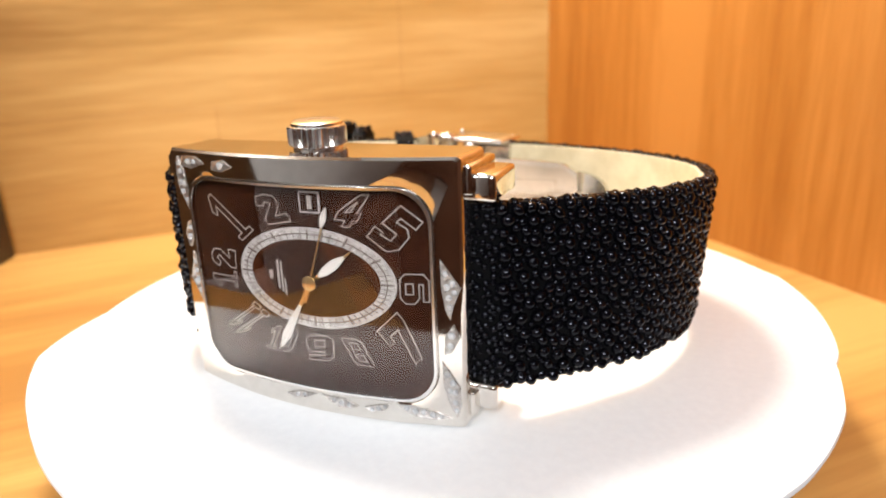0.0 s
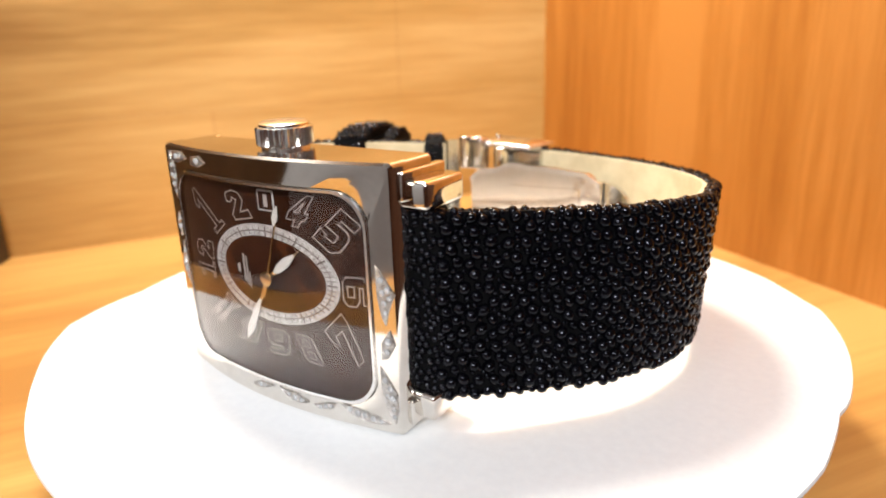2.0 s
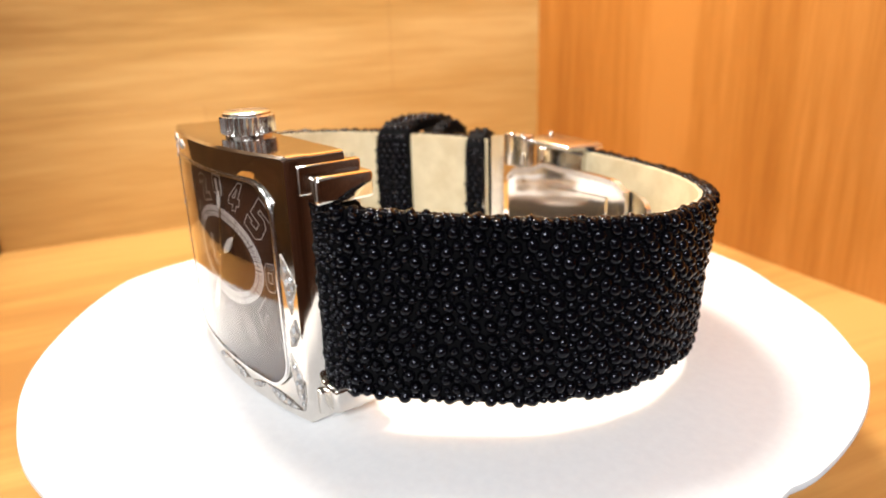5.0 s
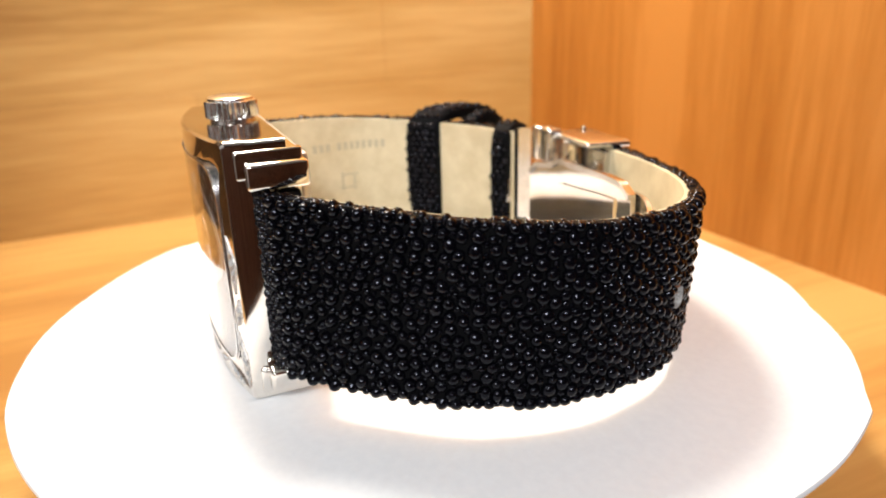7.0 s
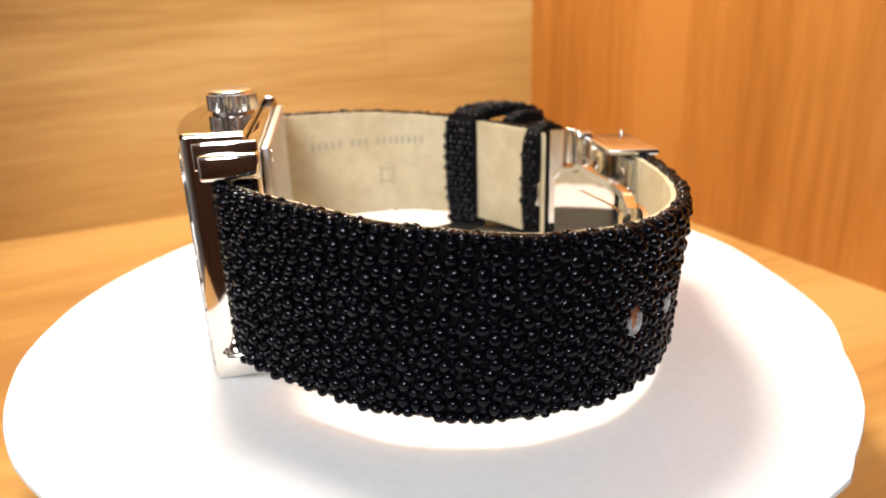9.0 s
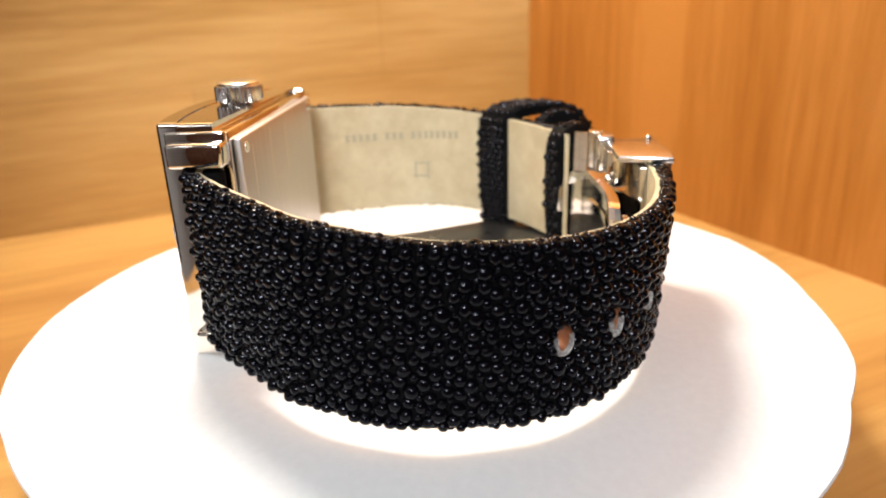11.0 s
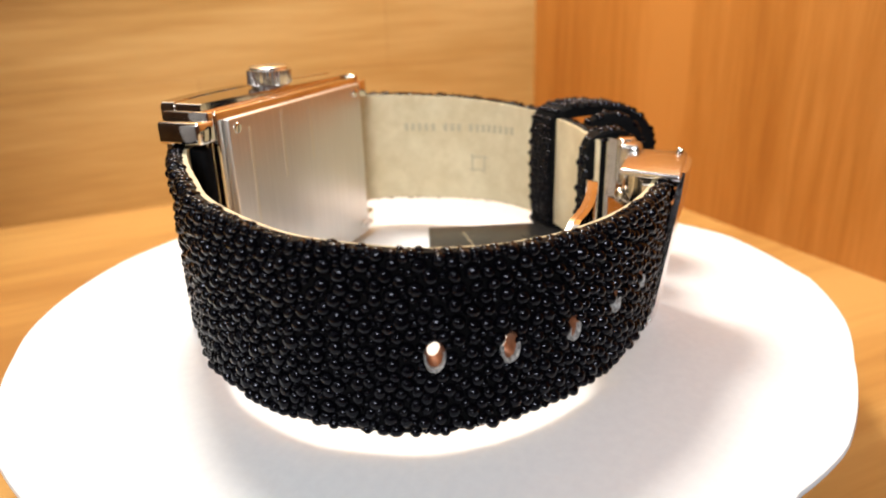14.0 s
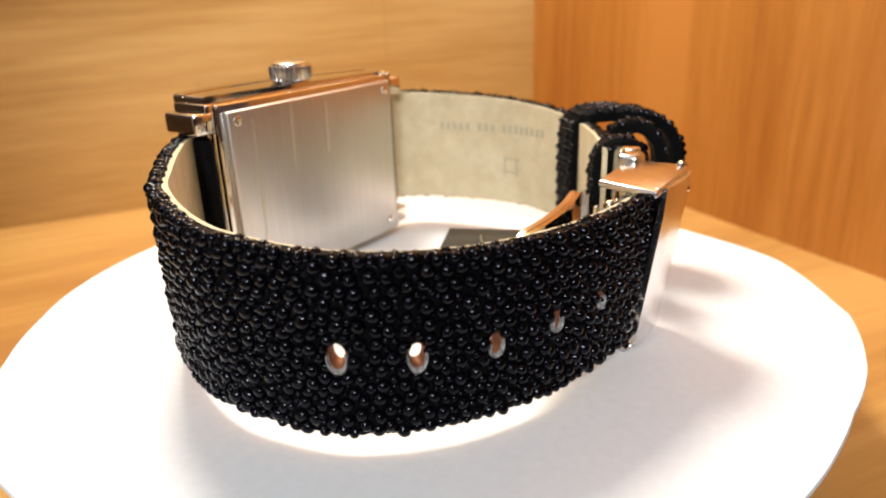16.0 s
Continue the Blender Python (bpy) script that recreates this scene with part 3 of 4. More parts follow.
for text, foot, along, up in (
        ("12", (-11.5, 13.4), (0.5, 5.6), (-4.4, -0.2)), ("1", (-9.8, 19.8), (2.4, 1.8), (-5.9, 4.3)), ("2", (-5.0, 22.4), (3.4, 0.7), (-2.4, 3.2)),
        ("4", (3.6, 22.9), (2.8, -0.1), (2.1, 3.7)), ("5", (7.8, 21.9), (2.9, -2.2), (3.5, 4.0)), ("6", (11.3, 17.7), (0.0, -3.5), (3.3, 0.1)),
        ("7", (11.9, 6.1), (2.5, 2.5), (-3.6, 4.5)), ("8", (5.2, 6.0), (2.6, -0.1), (-1.7, 3.3)), ("9", (-1.4, 5.7), (3.8, 0.3), (0.1, 3.3)),
        ("10", (-8.0, 6.2), (4.4, 0.0), (1.8, 3.3)), ("11", (-6.4, 10.7), (-2.6, 1.6), (-5.6, -3.8))):
    numeral(text, foot, along, up)


part("date_frame", on_dial(rounded(-0.4, 2.3, 24.2, 26.7, 0.2, 2), 0.0, 0.08), chapter_grey, watch)
part("date_window", on_dial(rounded(-0.2, 2.1, 24.4, 26.5, 0.15, 2), 0.08, 0.03), dial_brown, watch)
part("date_figure", on_dial([(0.7, 24.7), (1.3, 24.7), (1.3, 26.2), (0.7, 26.2)], 0.11, 0.03), print_pale, watch)


def hand(name, tip, shape, lift, mat, label):
    """A hand from the dial's centre to its tip; shape: (along, half width)."""
    px, pz = 0.4, 16.0
    dx, dz = tip[0] - px, tip[1] - pz
    length = math.hypot(dx, dz)
    dx, dz = dx / length, dz / length
    side = [(px + dx * a * length - dz * w, pz + dz * a * length + dx * w) for a, w in shape]
    other = [(px + dx * a * length + dz * w, pz + dz * a * length - dx * w) for a, w in shape[::-1]]
    pts = side + other
    bm = bmesh.new()
    y = face(px) - lift
    top = [bm.verts.new((x, y - 0.14, z)) for x, z in pts]
    low = [bm.verts.new((x, y, z)) for x, z in pts]
    bm.faces.new(top)
    bm.faces.new(low[::-1])
    for i in range(len(top)):
        j = (i + 1) % len(top)
        bm.faces.new((top[i], low[i], low[j], top[j]))
    return part(name, bm, mat, watch, label)


hour = hand("hour_hand", (6.2, 20.3), [(-0.1, 0.3), (0.9, 0.12), (1.0, 0.02)], 0.16, brass, "short hand with a white leaf")
minute = hand("minute_hand", (-4.8, 6.9), [(-0.08, 0.34), (0.4, 0.22), (1.0, 0.02)], 0.32, brass, "long hand with a white leaf")
second = hand("second_hand", (3.5, 25.2), [(-0.28, 0.2), (0.0, 0.12), (0.72, 0.09), (1.0, 0.02)], 0.5, brass, "thin brass second hand")
hand("leaf", (5.95, 20.1), [(0.2, 0.12), (0.36, 0.52), (0.62, 0.6), (0.85, 0.16)], 0.31, lume, "white leaf").parent = hour
hand("leaf", (-4.8, 6.9), [(0.34, 0.2), (0.5, 0.42), (0.62, 0.5), (0.8, 0.6), (0.98, 0.05)], 0.47, lume, "white leaf").parent = minute
hand("leaf", (3.5, 25.2), [(0.74, 0.06), (0.84, 0.42), (0.9, 0.36), (1.0, 0.03)], 0.65, lume, "white leaf").parent = second
hub = cylinder(0.95, 0, 0.25, 0.08, 32)
bmesh.ops.transform(hub, matrix=pose(0.4, face(0.4) - 0.62, 16.0, 90), verts=hub.verts)
part("hub", hub, brass, watch)


# stones set in leaf-shaped beds on the bezel
def leaf(points, name="gem_bed"):
    cx = sum(x for x, _ in points) / len(points)
    cz = sum(z for _, z in points) / len(points)
    bm = bmesh.new()
    pts = spread(points, 0.5)
    a = [bm.verts.new((x, front(x) - 0.12, z)) for x, z in pts]
    b = [bm.verts.new((x, front(x) + 0.2, z)) for x, z in pts]
    hollow = [bm.verts.new((cx + (x - cx) * 0.8, front(cx + (x - cx) * 0.8) - 0.03, cz + (z - cz) * 0.8)) for x, z in pts]
    for i in range(len(a)):
        j = (i + 1) % len(a)
        bm.faces.new((a[i], b[i], b[j], a[j]))
        bm.faces.new((hollow[i], a[i], a[j], hollow[j]))
    bm.faces.new(hollow)
    return part(name, bm, gem_bed, bezel, "leaf-shaped bed of small clear stones")


stone_mesh = None


def stones(bed, spots):
    global stone_mesh
    for x, z, r in spots:
        if stone_mesh is None:
            bm = bmesh.new()
            rings = []
            for y, k, turn in ((0.25, 0.55, 0), (0.0, 1.0, 0.5), (-0.32, 0.92, 0.0), (-0.55, 0.5, 0.5)):
                rings.append([bm.verts.new((k * math.cos(2 * math.pi * (i + turn) / 8), y, k * math.sin(2 * math.pi * (i + turn) / 8))) for i in range(8)])
            for a, b in zip(rings, rings[1:]):
                for i in range(8):
                    j = (i + 1) % 8
                    bm.faces.new((a[i], a[j], b[j], b[i]))
            bm.faces.new(rings[0])
            bm.faces.new(rings[-1][::-1])
            ob = part("stone", bm, gem, bed, "", False)
            stone_mesh = ob.data
        else:
            ob = new("stone", stone_mesh)
            ob.parent = bed
        ob.matrix_basis = Matrix.LocRotScale((x * U, (front(x) - 0.02) * U, (z + head_lean(x)) * U), Euler((0, x * 3.0, 0)), (r, r, r))


LEAVES = [
    ([(16.3, 19.9), (16.9, 19.0), (17.9, 17.4), (18.4, 16.6), (17.6, 14.6), (17.2, 12.9), (16.7, 14.2), (16.35, 16.6)],
     [(16.8, 18.2, .38), (17.5, 17.1, .42), (16.9, 16.7, .4), (17.7, 16.1, .34), (17.1, 15.5, .36), (17.2, 14.4, .34)]),
    ([(17.6, 12.4), (18.2, 10.7), (17.3, 9.0), (16.5, 8.7), (16.6, 10.9)], [(17.3, 11.0, .46), (17.1, 9.8, .36)]),
    ([(16.2, 7.9), (17.0, 6.6), (18.1, 4.6), (18.2, 2.6), (17.7, 0.9), (16.9, 2.6), (16.3, 4.8)],
     [(16.7, 6.2, .36), (17.3, 5.2, .4), (17.5, 4.0, .38), (16.9, 4.2, .34), (17.5, 2.8, .36), (17.6, 1.8, .3)]),
    ([(10.6, 2.15), (12.8, 2.1), (15.2, 1.55), (17.2, 0.75), (14.8, 0.5), (12.6, 0.75)],
     [(11.9, 1.75, .34), (12.9, 1.4, .38), (13.9, 1.35, .38), (14.9, 1.05, .36), (15.9, .9, .3)]),
    ([(10.0, 1.95), (8.6, 1.75), (6.6, 1.15), (7.6, 0.7), (9.2, 1.05)], [(8.4, 1.25, .32), (7.6, 1.0, .28), (9.2, 1.5, .26)]),
    ([(5.9, 1.15), (4.2, 1.85), (1.0, 2.0), (2.2, 1.3), (3.0, 0.75), (4.8, 0.75)], [(2.6, 1.5, .3), (3.6, 1.25, .34), (4.6, 1.15, .3)]),
    ([(-4.3, 1.2), (-2.4, 1.9), (0.2, 1.9), (-1.6, 1.2), (-3.2, 0.85)], [(-2.6, 1.35, .3), (-1.6, 1.6, .26)]),
]
LEAVES = [([(x, z - 0.1 * (z < 3)) for x, z in p], [(x, z - 0.1 * (z < 3), r) for x, z, r in w]) for p, w in LEAVES]
for pts, spots in LEAVES:
    stones(leaf(pts), spots)
for k in (0, 1, 2, 3):
    pts, spots = LEAVES[k]
    if k == 3:
        pts = [(17.0, 1.9), (15.0, 2.1), (12.6, 1.4), (14.0, 0.6), (16.6, 0.7)]
        spots = [(15.6, 1.35, .4), (14.4, 1.25, .34)]
    stones(leaf([(-1.1 - x, 30.6 - z) for x, z in pts]), [(-1.1 - x, 30.6 - z, r) for x, z, r in spots])
pts = [(11.2, 2.0), (9.4, 2.1), (7.8, 1.5), (9.2, 0.7), (11.0, 1.0)]
stones(leaf([(-1.1 - x, 30.6 - z) for x, z in pts]), [(-10.8, 29.2, .45)])


# ---- clasp and keepers ----
def upright_plate(points, low, high, thick):
    """A plate that stands on the plan curve through the points."""
    s, q, n = smooth_path(points, 0.8)
    bm = band(s, q, n, np.full(len(s), float(low)), np.full(len(s), float(high)), 0.0, thick, 1, 6)
    return bm


def clasp():
    bm = upright_plate([(0.6, 38.9), (-2, 39.2), (-6, 39.2), (-8.4, 38.8)], 0.2, 21.6, 0.8)
    for v in bm.verts:
        v.co.y -= 0.13 * max(0.0, 20 - v.co.z)
    owner = part("clasp", bm, steel_fine, watch, "polished steel folding clasp")
    for z0, z1, x1, dy in ((21.4, 22.3, 2.0, 0.0), (0.3, 0.9, 1.0, -2.4)):
        bm = box(-8.6, x1, 31.6, 39.2, z0, z1, 0.3)
        for v in bm.verts:
            v.co.y += dy + 0.06 * v.co.x * (v.co.x > 0)
            v.co.x += 0.16 * (v.co.y - 31.4) * (v.co.x > 0)
            v.co.z -= 0.06 * max(0.0, v.co.x + 4)
        part("flange", bm, steel_fine, owner)
    for x, y, z0, z1, r in ((-11.2, 30.6, 17.2, 23.2, 1.3), (-4.6, 32.8, 15.8, 21.2, 1.5), (-8.6, 29.8, 2.5, 8.0, 1.9), (1.6, 32.4, 3.0, 8.6, 1.7)):
        bm = cylinder(r, z0, z1, 0.3, 28)
        bmesh.ops.translate(bm, verts=bm.verts, vec=(x, y, 0))
        part("hinge", bm, steel, owner)
    for x, y, z, r in ((-3.0, 31.4, 17.2, 0.9), (-8.6, 38.2, 22.3, 0.5), (-8.2, 30.6, 22.9, 0.5), (-8.0, 39.2, 19.5, 0.6), (1.9, 39.0, 21.6, 0.4)):
        bm = bmesh.new()
        bmesh.ops.create_uvsphere(bm, u_segments=14, v_segments=8, radius=r)
        bmesh.ops.translate(bm, verts=bm.verts, vec=(x, y, z))
        part("rivet", bm, steel, owner)
    part("clasp_core", box(-7, 2.6, 34.6, 37.0, 3, 20.4, 0.3), steel_dull, owner)
    part("bracket", box(-10.8, -7.2, 30.0, 33.0, 17.0, 23.0, 0.7), steel_dull, owner)
    part("side_bar", upright_plate([(-13.9, 27.9), (-13.3, 28.8), (-12.6, 29.8)], 6.0, 22.6, 0.8), steel_dull, owner)
    # the folded inner blade, narrower at its far end
    s, q, n = smooth_path([(-7.2, 26.4), (-2, 27.6), (5, 28.8), (11, 29.2), (17.2, 28.7)], 0.8)
    k = s / s[-1]
    low = np.interp(k, [0, 0.08, 0.9, 1], [5.0, 4.0, 8.0, 9.5])
    high = np.interp(k, [0, 0.06, 0.2, 0.3, 0.45, 0.9, 1], [16.4, 18.0, 18.3, 19.6, 19.2, 18.8, 17.4])
    part("blade", band(s, q, n, low, high, 0.0, 0.8, -1, 8), steel, owner, "polished steel blade with raised rims")
    for z0, z1 in ((high - 0.8, high + 0.1), (low - 0.1, low + 0.9)):
        part("rim", band(s, q, n, z0, z1, -0.1, 0.55, 1, 4), steel_fine, owner)
    low2, high2 = low + (high - low) * 0.3, low + (high - low) * 0.72
    cut = slice(int(len(s) * 0.22), int(len(s) * 0.86))
    part("blade_inset", band(s[cut], q[cut], n[cut], low2[cut], high2[cut], 0.0, 0.3, 1, 4), steel, owner)
    part("blade", upright_plate([(-5.5, 30.0), (-2, 32.4), (1, 34.0), (4, 35.4)], 6, 16, 0.7), steel, owner)
    s, q, n = smooth_path([(15.0, 30.0), (18.0, 29.8), (20.6, 28.8), (22.8, 27.2)], 0.5)
    k = s / s[-1]
    half = 3.4 * np.sqrt(np.clip(1 - k ** 2.2, 0.02, 1))
    part("tab", band(s, q, n, 14.0 - half, 14.0 + half, 0.0, 0.7, -1, 6), steel_dull, owner)
    part("link", box(-14.2, -12.6, 24.6, 25.8, 9.2, 13.8, 0.4), steel, owner)


clasp()


def tube_beads(spots, normals, radii, owner, rng):
    """A mass of small beads joined into one mesh."""
    verts, faces = [], []
    segs, rows = 8, ((0.0, 0.95), (0.6, 0.84), (0.98, 0.45))
    for p, nrm, r in zip(spots, normals, radii):
        nrm = Vector(nrm).normalized()
        a = nrm.orthogonal().normalized()
        b = nrm.cross(a)
        base = len(verts)
        tall, squash = rng.uniform(0.8, 1.1), rng.uniform(0.88, 1.14)
        for h, w in rows:
            for i in range(segs):
                k = 2 * math.pi * i / segs
                verts.append((Vector(p) + nrm * (h * r * tall - 0.25) + (a * math.cos(k) * squash + b * math.sin(k) / squash) * w * r) * U)
        verts.append((Vector(p) + nrm * (r * tall * 1.1 - 0.25)) * U)
        for row in range(2):
            for i in range(segs):
                j = (i + 1) % segs
                faces.append((base + row * segs + i, base + row * segs + j, base + (row + 1) * segs + j, base + (row + 1) * segs + i))
        for i in range(segs):
            faces.append((base + 2 * segs + i, base + 2 * segs + (i + 1) % segs, base + 3 * segs))
    mesh = bpy.data.meshes.new("beading")
    mesh.from_pydata([tuple(v) for v in verts], [], faces)
    mesh.polygons.foreach_set("use_smooth", [True] * len(mesh.polygons))
    mesh.materials.append(bead_black)
    ob = new("beading", mesh)
    ob.parent = owner
    return tagged(ob, kind="stuff")


def keeper(x, y, ang, face_ang, wide, loop, label):
    """A beaded loop round the strap; loop: its outline as (outward, height); ang: the way outward, in degrees;
    face_ang: the way its broad faces look."""
    s, q, n = smooth_path(loop, 0.5)
    ox, oy = math.cos(radians(ang)), math.sin(radians(ang))
    tx, ty = -math.sin(radians(face_ang)), math.cos(radians(face_ang))
    bm = bmesh.new()
    rings = []
    for (a, z), (na, nz) in zip(q, n):
        ring = []
        for u, d in ((-0.5, -0.2), (-0.5, 1.3), (-0.4, 1.8), (0.4, 1.8), (0.5, 1.3), (0.5, -0.2)):
            aa, zz = a - na * d, z - nz * d
            ring.append(bm.verts.new((x + ox * aa + tx * u * wide, y + oy * aa + ty * u * wide, zz)))
        rings.append(ring)
    for a, b in zip(rings, rings[1:]):
        for i in range(6):
            j = (i + 1) % 6
            bm.faces.new((a[i], a[j], b[j], b[i]))
    bm.faces.new(rings[0])
    bm.faces.new(rings[-1][::-1])
    body = part("keeper", bm, leather, watch, label)
    rng = np.random.default_rng(int(abs(x) * 10))
    spots, normals, radii = [], [], []
    for i in range(0, len(q), 2):
        a, z = q[i]
        na, nz = n[i]
        count = max(2, int(wide / 1.25))
        for k in range(count):
            u = (k + 0.5 + 0.5 * (i // 2 % 2) + rng.uniform(-0.2, 0.2)) / (count + 0.5) - 0.5
            spots.append((x + ox * (a - na * 1.75) + tx * u * wide, y + oy * (a - na * 1.75) + ty * u * wide, z - nz * 1.75))
            normals.append((-ox * na, -oy * na, -nz))
            radii.append(rng.uniform(0.5, 0.8))
    tube_beads(spots, normals, radii, body, rng)
    return body


keeper(-27.2, 17.6, 104, 140, 6.3, [(-1.6, 3.0), (-2.2, 10), (-2.2, 20), (-1.6, 22.6), (0.8, 23.4), (5, 23.6), (8.4, 23.0), (10.9, 21.0), (12.0, 17.0), (11.6, 11), (9, 5), (6, 3), (0, 2.2)], "wide black beaded strap keeper, standing open")
keeper(-23.6, 22.8, 104, 126, 2.6, [(0.6, 20.8), (1.4, 21.9), (3.4, 22.6), (5.2, 21.8), (6.4, 19.6), (6.6, 16), (6, 11), (4.5, 6), (2, 4.4)], "black beaded strap tail folded into the keeper")
keeper(-15.8, 27.0, 121, 124, 3.6, [(-1.4, 3.0), (-2.0, 10), (-2.0, 18), (-1.6, 20.8), (-0.4, 21.6), (1.4, 21.4), (2.4, 20), (2.6, 12), (2.2, 4), (0, 2.2)], "narrow black beaded strap keeper")


# ---- print on the lining, as plain bars ----
def lining_print_marks():
    s, q, n, low, high, _, body = left_strap
    def bar(s0, s1, z0, z1, name):
        at = np.linspace(s0, s1, max(2, int((s1 - s0) / 0.4) + 1))
        qq = np.stack([np.interp(at, s, q[:, k]) for k in (0, 1)], 1)
        nn = np.stack([np.interp(at, s, n[:, k]) for k in (0, 1)], 1)
        bm = band(at, qq, nn, np.full(len(at), z0), np.full(len(at), z1), -2.86, -2.7, -1, 1)
        part(name, bm, lining_print, body)
    start = float(s[np.argmin(np.hypot(q[:, 0] + 31.6, q[:, 1] + 14.0))])
    x = start
    for letters in (5, 3, 8):
        for _ in range(letters):
            bar(x, x + 0.8, 18.5, 19.9, "print_bar")
            x += 1.35
        x += 1.1
    mid = float(s[np.argmin(np.hypot(q[:, 0] + 32, q[:, 1] - 0.9))])
    for a, b, z0, z1 in ((-1.5, -1.15, 10.9, 14.3), (1.15, 1.5, 10.6, 14.0), (-1.9, 1.5, 11.1, 11.4), (-1.2, 2.2, 13.6, 13.9)):
        bar(mid + a, mid + b, z0, z1, "print_mark")


lining_print_marks()

# ---- the black block under the strap ----
black_block = thing("support_block", "flat black plastic block lying on the white disc", "block")
bm = bmesh.new()
base = [(-17.6, -4.1), (-4.5, 2.0), (-17.0, 27.5), (-30.0, 21.0)]
lower = [bm.verts.new((x, y, -0.74)) for x, y in base]
upper = [bm.verts.new((x, y, 3.6)) for x, y in base]
bm.faces.new(upper)
bm.faces.new(lower[::-1])
for i in range(4):
    j = (i + 1) % 4
    bm.faces.new((lower[i], lower[j], upper[j], upper[i]))
bmesh.ops.bevel(bm, geom=bm.edges[:], offset=0.25, segments=2, affect="EDGES", profile=0.5)
block_body = part("slab", bm, black_plastic, black_block)
# a thin pale line across the block's top
bm = box(-0.15, 0.15, -5.5, 5.5, 3.55, 3.68, 0)
bmesh.ops.transform(bm, matrix=pose(-12.5, 6.0, 0, 0, 0, -55), verts=bm.verts)
part("pale_line", bm, steel_dull, black_block, "thin pale line across the top")


# ---- beads of the ray skin ----
def bead_layout(s, low, high, holes, seed):
    """Beads packed over the strap, large ones first: (place along, height, radius)."""
    rng = np.random.default_rng(seed)
    placed = np.zeros((0, 3))
    length = s[-1]
    for radius, tries in ((0.86, 1500), (0.8, 6000), (0.72, 10000), (0.62, 11000), (0.52, 11000), (0.43, 11000), (0.33, 12000)):
        a = rng.uniform(0, length, tries)
        lo, hi = np.interp(a, s, low), np.interp(a, s, high)
        z = lo + 0.05 + (hi - lo - 0.1) * rng.uniform(0, 1, tries)
        mid = 1 - np.abs((z - lo) / (hi - lo) * 2 - 1)
        size = radius * rng.uniform(0.92, 1.06, tries)
        for k in range(tries):
            if radius > 0.8 and (mid[k] < 0.12 or a[k] < 9 and rng.uniform() < 0.7):
                continue
            if a[k] < 3.2 and size[k] > 0.5:
                continue
            if z[k] - lo[k] < 0.2 * size[k] or hi[k] - z[k] < 0.45 * size[k]:
                continue
            if any(math.hypot(a[k] - hs, (z[k] - hz) / HOLE_TALL) < hr + 0.5 * size[k] for hs, hz, hr in holes):
                continue
            if len(placed):
                d = np.hypot(placed[:, 0] - a[k], placed[:, 1] - z[k])
                if np.any(d < (placed[:, 2] + size[k]) * 0.82):
                    continue
            placed = np.vstack([placed, (a[k], z[k], size[k])])
    return placed


def bead_mesh():
    bm = bmesh.new()
    rows = ((-0.3, 0.9), (0.2, 0.94), (0.62, 0.8), (0.88, 0.45))
    rings = [[bm.verts.new((w * math.cos(2 * math.pi * i / 10), w * math.sin(2 * math.pi * i / 10), h)) for i in range(10)] for h, w in rows]
    top = bm.verts.new((0, 0, 0.96))
    for a, b in zip(rings, rings[1:]):
        for i in range(10):
            j = (i + 1) % 10
            bm.faces.new((a[i], a[j], b[j], b[i]))
    for i in range(10):
        bm.faces.new((rings[-1][i], rings[-1][(i + 1) % 10], top))
    bmesh.ops.transform(bm, matrix=Matrix.Scale(U, 4), verts=bm.verts)
    mesh = bpy.data.meshes.new("bead")
    bm.to_mesh(mesh)
    bm.free()
    mesh.polygons.foreach_set("use_smooth", [True] * len(mesh.polygons))
    mesh.materials.append(bead_black)
    return mesh


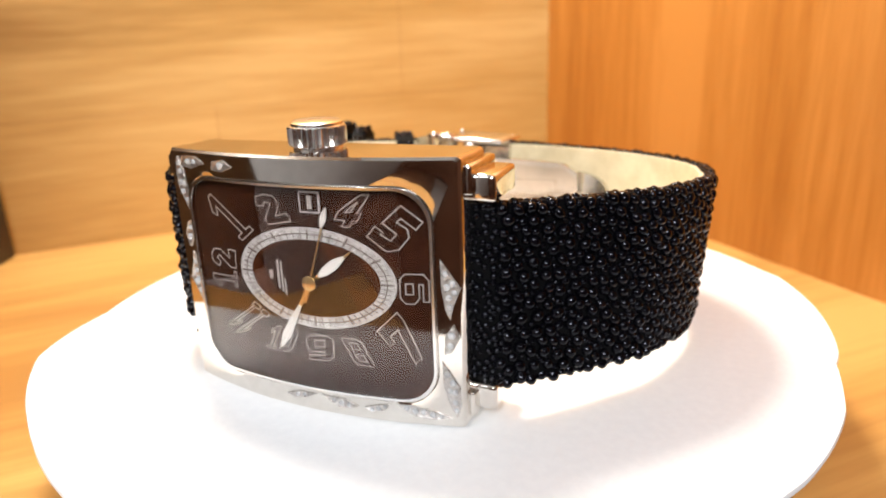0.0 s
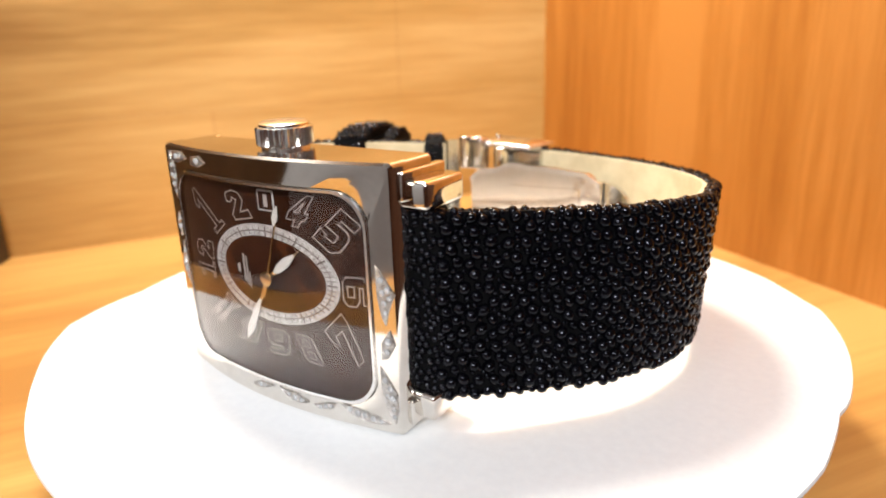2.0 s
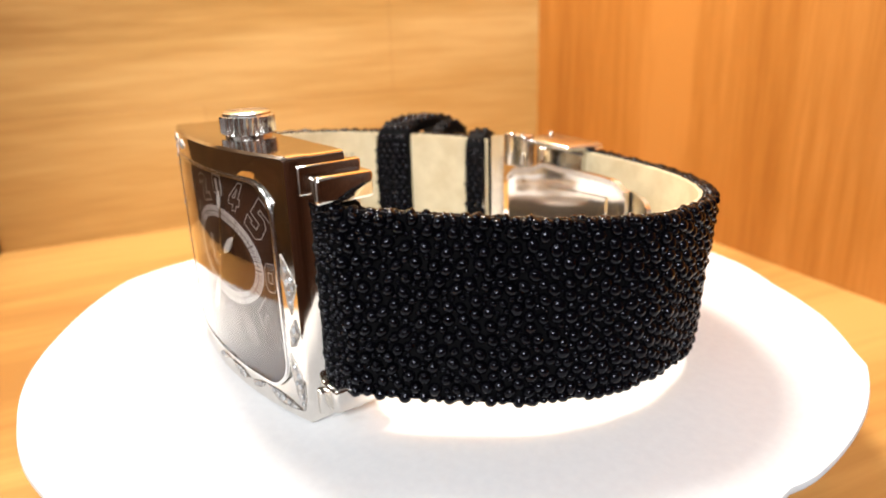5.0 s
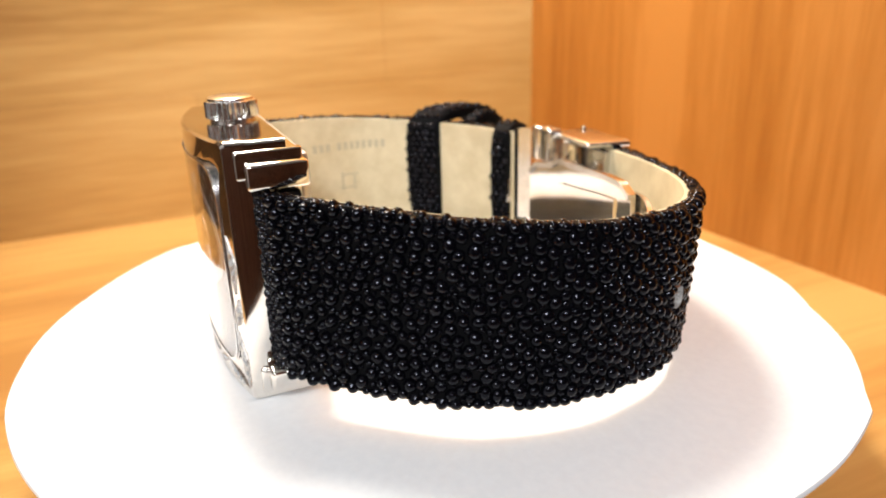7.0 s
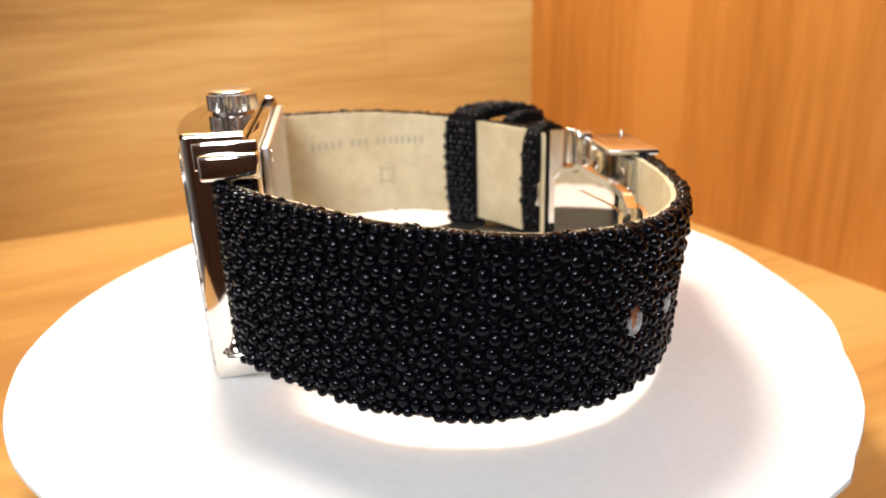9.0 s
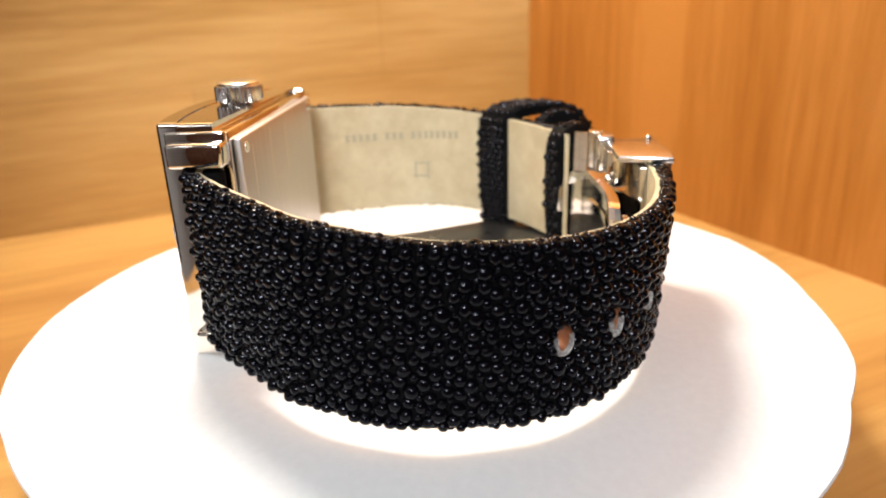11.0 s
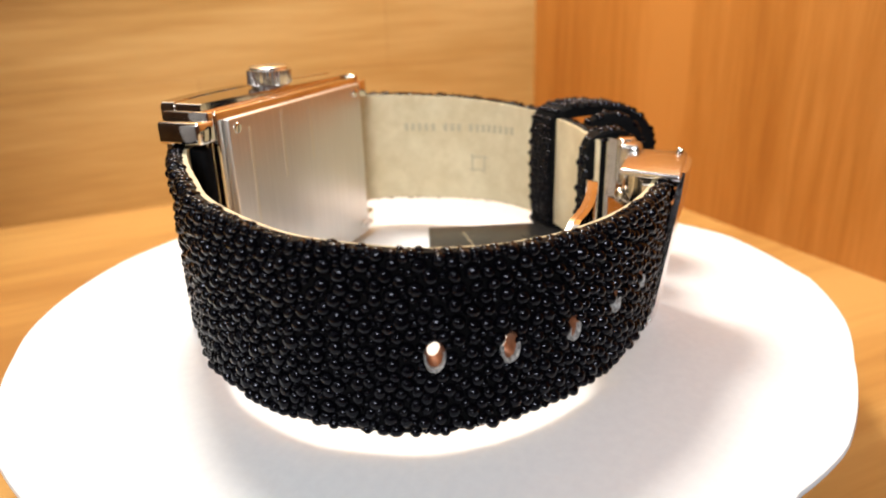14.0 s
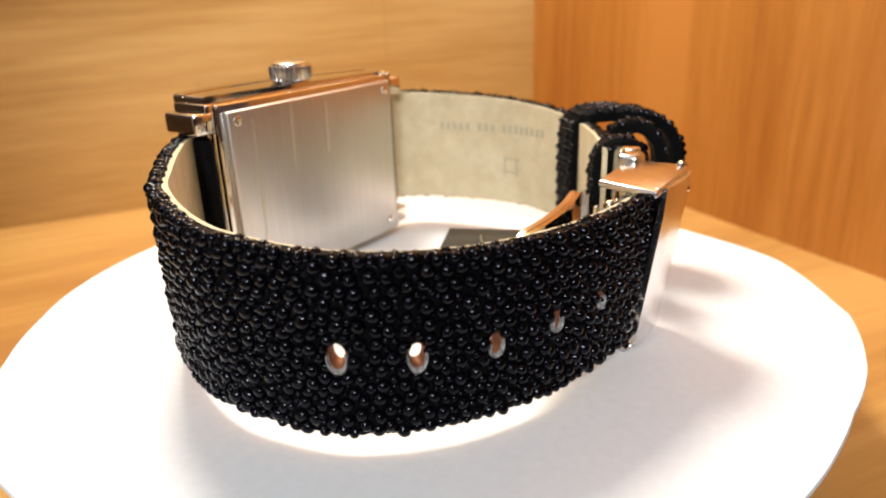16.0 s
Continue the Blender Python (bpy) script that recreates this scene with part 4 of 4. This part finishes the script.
def cover_with_beads(strap_data, side, seed, singles):
    s, q, n, low, high, holes, body = strap_data
    layout = bead_layout(s, low, high, holes, seed)
    pts = np.stack([np.interp(layout[:, 0], s, q[:, k]) for k in (0, 1)], 1)
    nrm = np.stack([np.interp(layout[:, 0], s, n[:, k]) for k in (0, 1)], 1) * side
    order = np.argsort(np.hypot(pts[:, 0] - 40, (pts[:, 1] - 6) * 0.55) - layout[:, 2] * 14)
    shared = bead_mesh() if singles else None
    rest = ([], [], [])
    for rank, i in enumerate(order):
        a, z, r = layout[i]
        x, y = pts[i] + nrm[i] * (-1.0 + (strap_lean(a, z) if side > 0 else 0.0))
        lean = (z - np.interp(a, s, low)) / (np.interp(a, s, high) - np.interp(a, s, low)) * 2 - 1
        way = Vector((nrm[i][0] + 0.16 * math.sin(z * 7 + a), nrm[i][1] + 0.16 * math.sin(a * 6), 0.16 * math.sin(a * 8 + z * 3) + 0.9 * max(0, abs(lean) - 0.86) / 0.14 * (1 if lean > 0 else -1)))
        if rank < singles:
            ob = new("bead", shared)
            ob.parent = body
            ob.matrix_basis = Matrix.LocRotScale((x * U, y * U, z * U), way.to_track_quat("Z", "Y") @ Euler((0, 0, a * 7.0)).to_quaternion(), (r * (1 + 0.14 * math.sin(a * 9)), r * (1 - 0.1 * math.sin(a * 5 + z)), r * (0.95 + 0.12 * math.sin(z * 11))))
        else:
            rest[0].append((x + way.x * 0.25, y + way.y * 0.25, z + way.z * 0.1))
            rest[1].append(way)
            rest[2].append(r)
    rng = np.random.default_rng(seed + 20)
    for edge, up in ((high, 1), (low, -1)):
        for off, step in ((-1.75, 0.95), (-1.15, 1.1)):
            for a in np.arange(0.6, s[-1], step):
                a = min(a + rng.uniform(-0.3, 0.3), s[-1])
                z = float(np.interp(a, s, edge)) - up * rng.uniform(0.05, 0.3)
                nx, ny = (float(np.interp(a, s, n[:, k])) * side for k in (0, 1))
                out = off + (strap_lean(a, z) if side > 0 else 0.0)
                rest[0].append((float(np.interp(a, s, q[:, 0])) + nx * out, float(np.interp(a, s, q[:, 1])) + ny * out, z))
                rest[1].append((nx * (0.3 if off < -1.5 else 0.9), ny * (0.3 if off < -1.5 else 0.9), up))
                rest[2].append(rng.uniform(0.42, 0.72))
    tube_beads(*rest, body, np.random.default_rng(seed))


cover_with_beads(right_strap, 1, 5, 300)
cover_with_beads(left_strap, -1, 8, 0)


# ---- motion ----
def motions():
    walk(turntable_thing, [(t, pose(0, 0, -0.75 * U, 0, 0, a + WATCH_TURN)) for t, a in TURN_ROWS])
    walk(black_block, [(t, pose(0, 0, 0, 0, 0, a + WATCH_TURN)) for t, a in TURN_ROWS])
    walk(watch, [(t, pose(0, 0, 0, 0, 0, a + WATCH_TURN)) for t, a in TURN_ROWS])


motions()
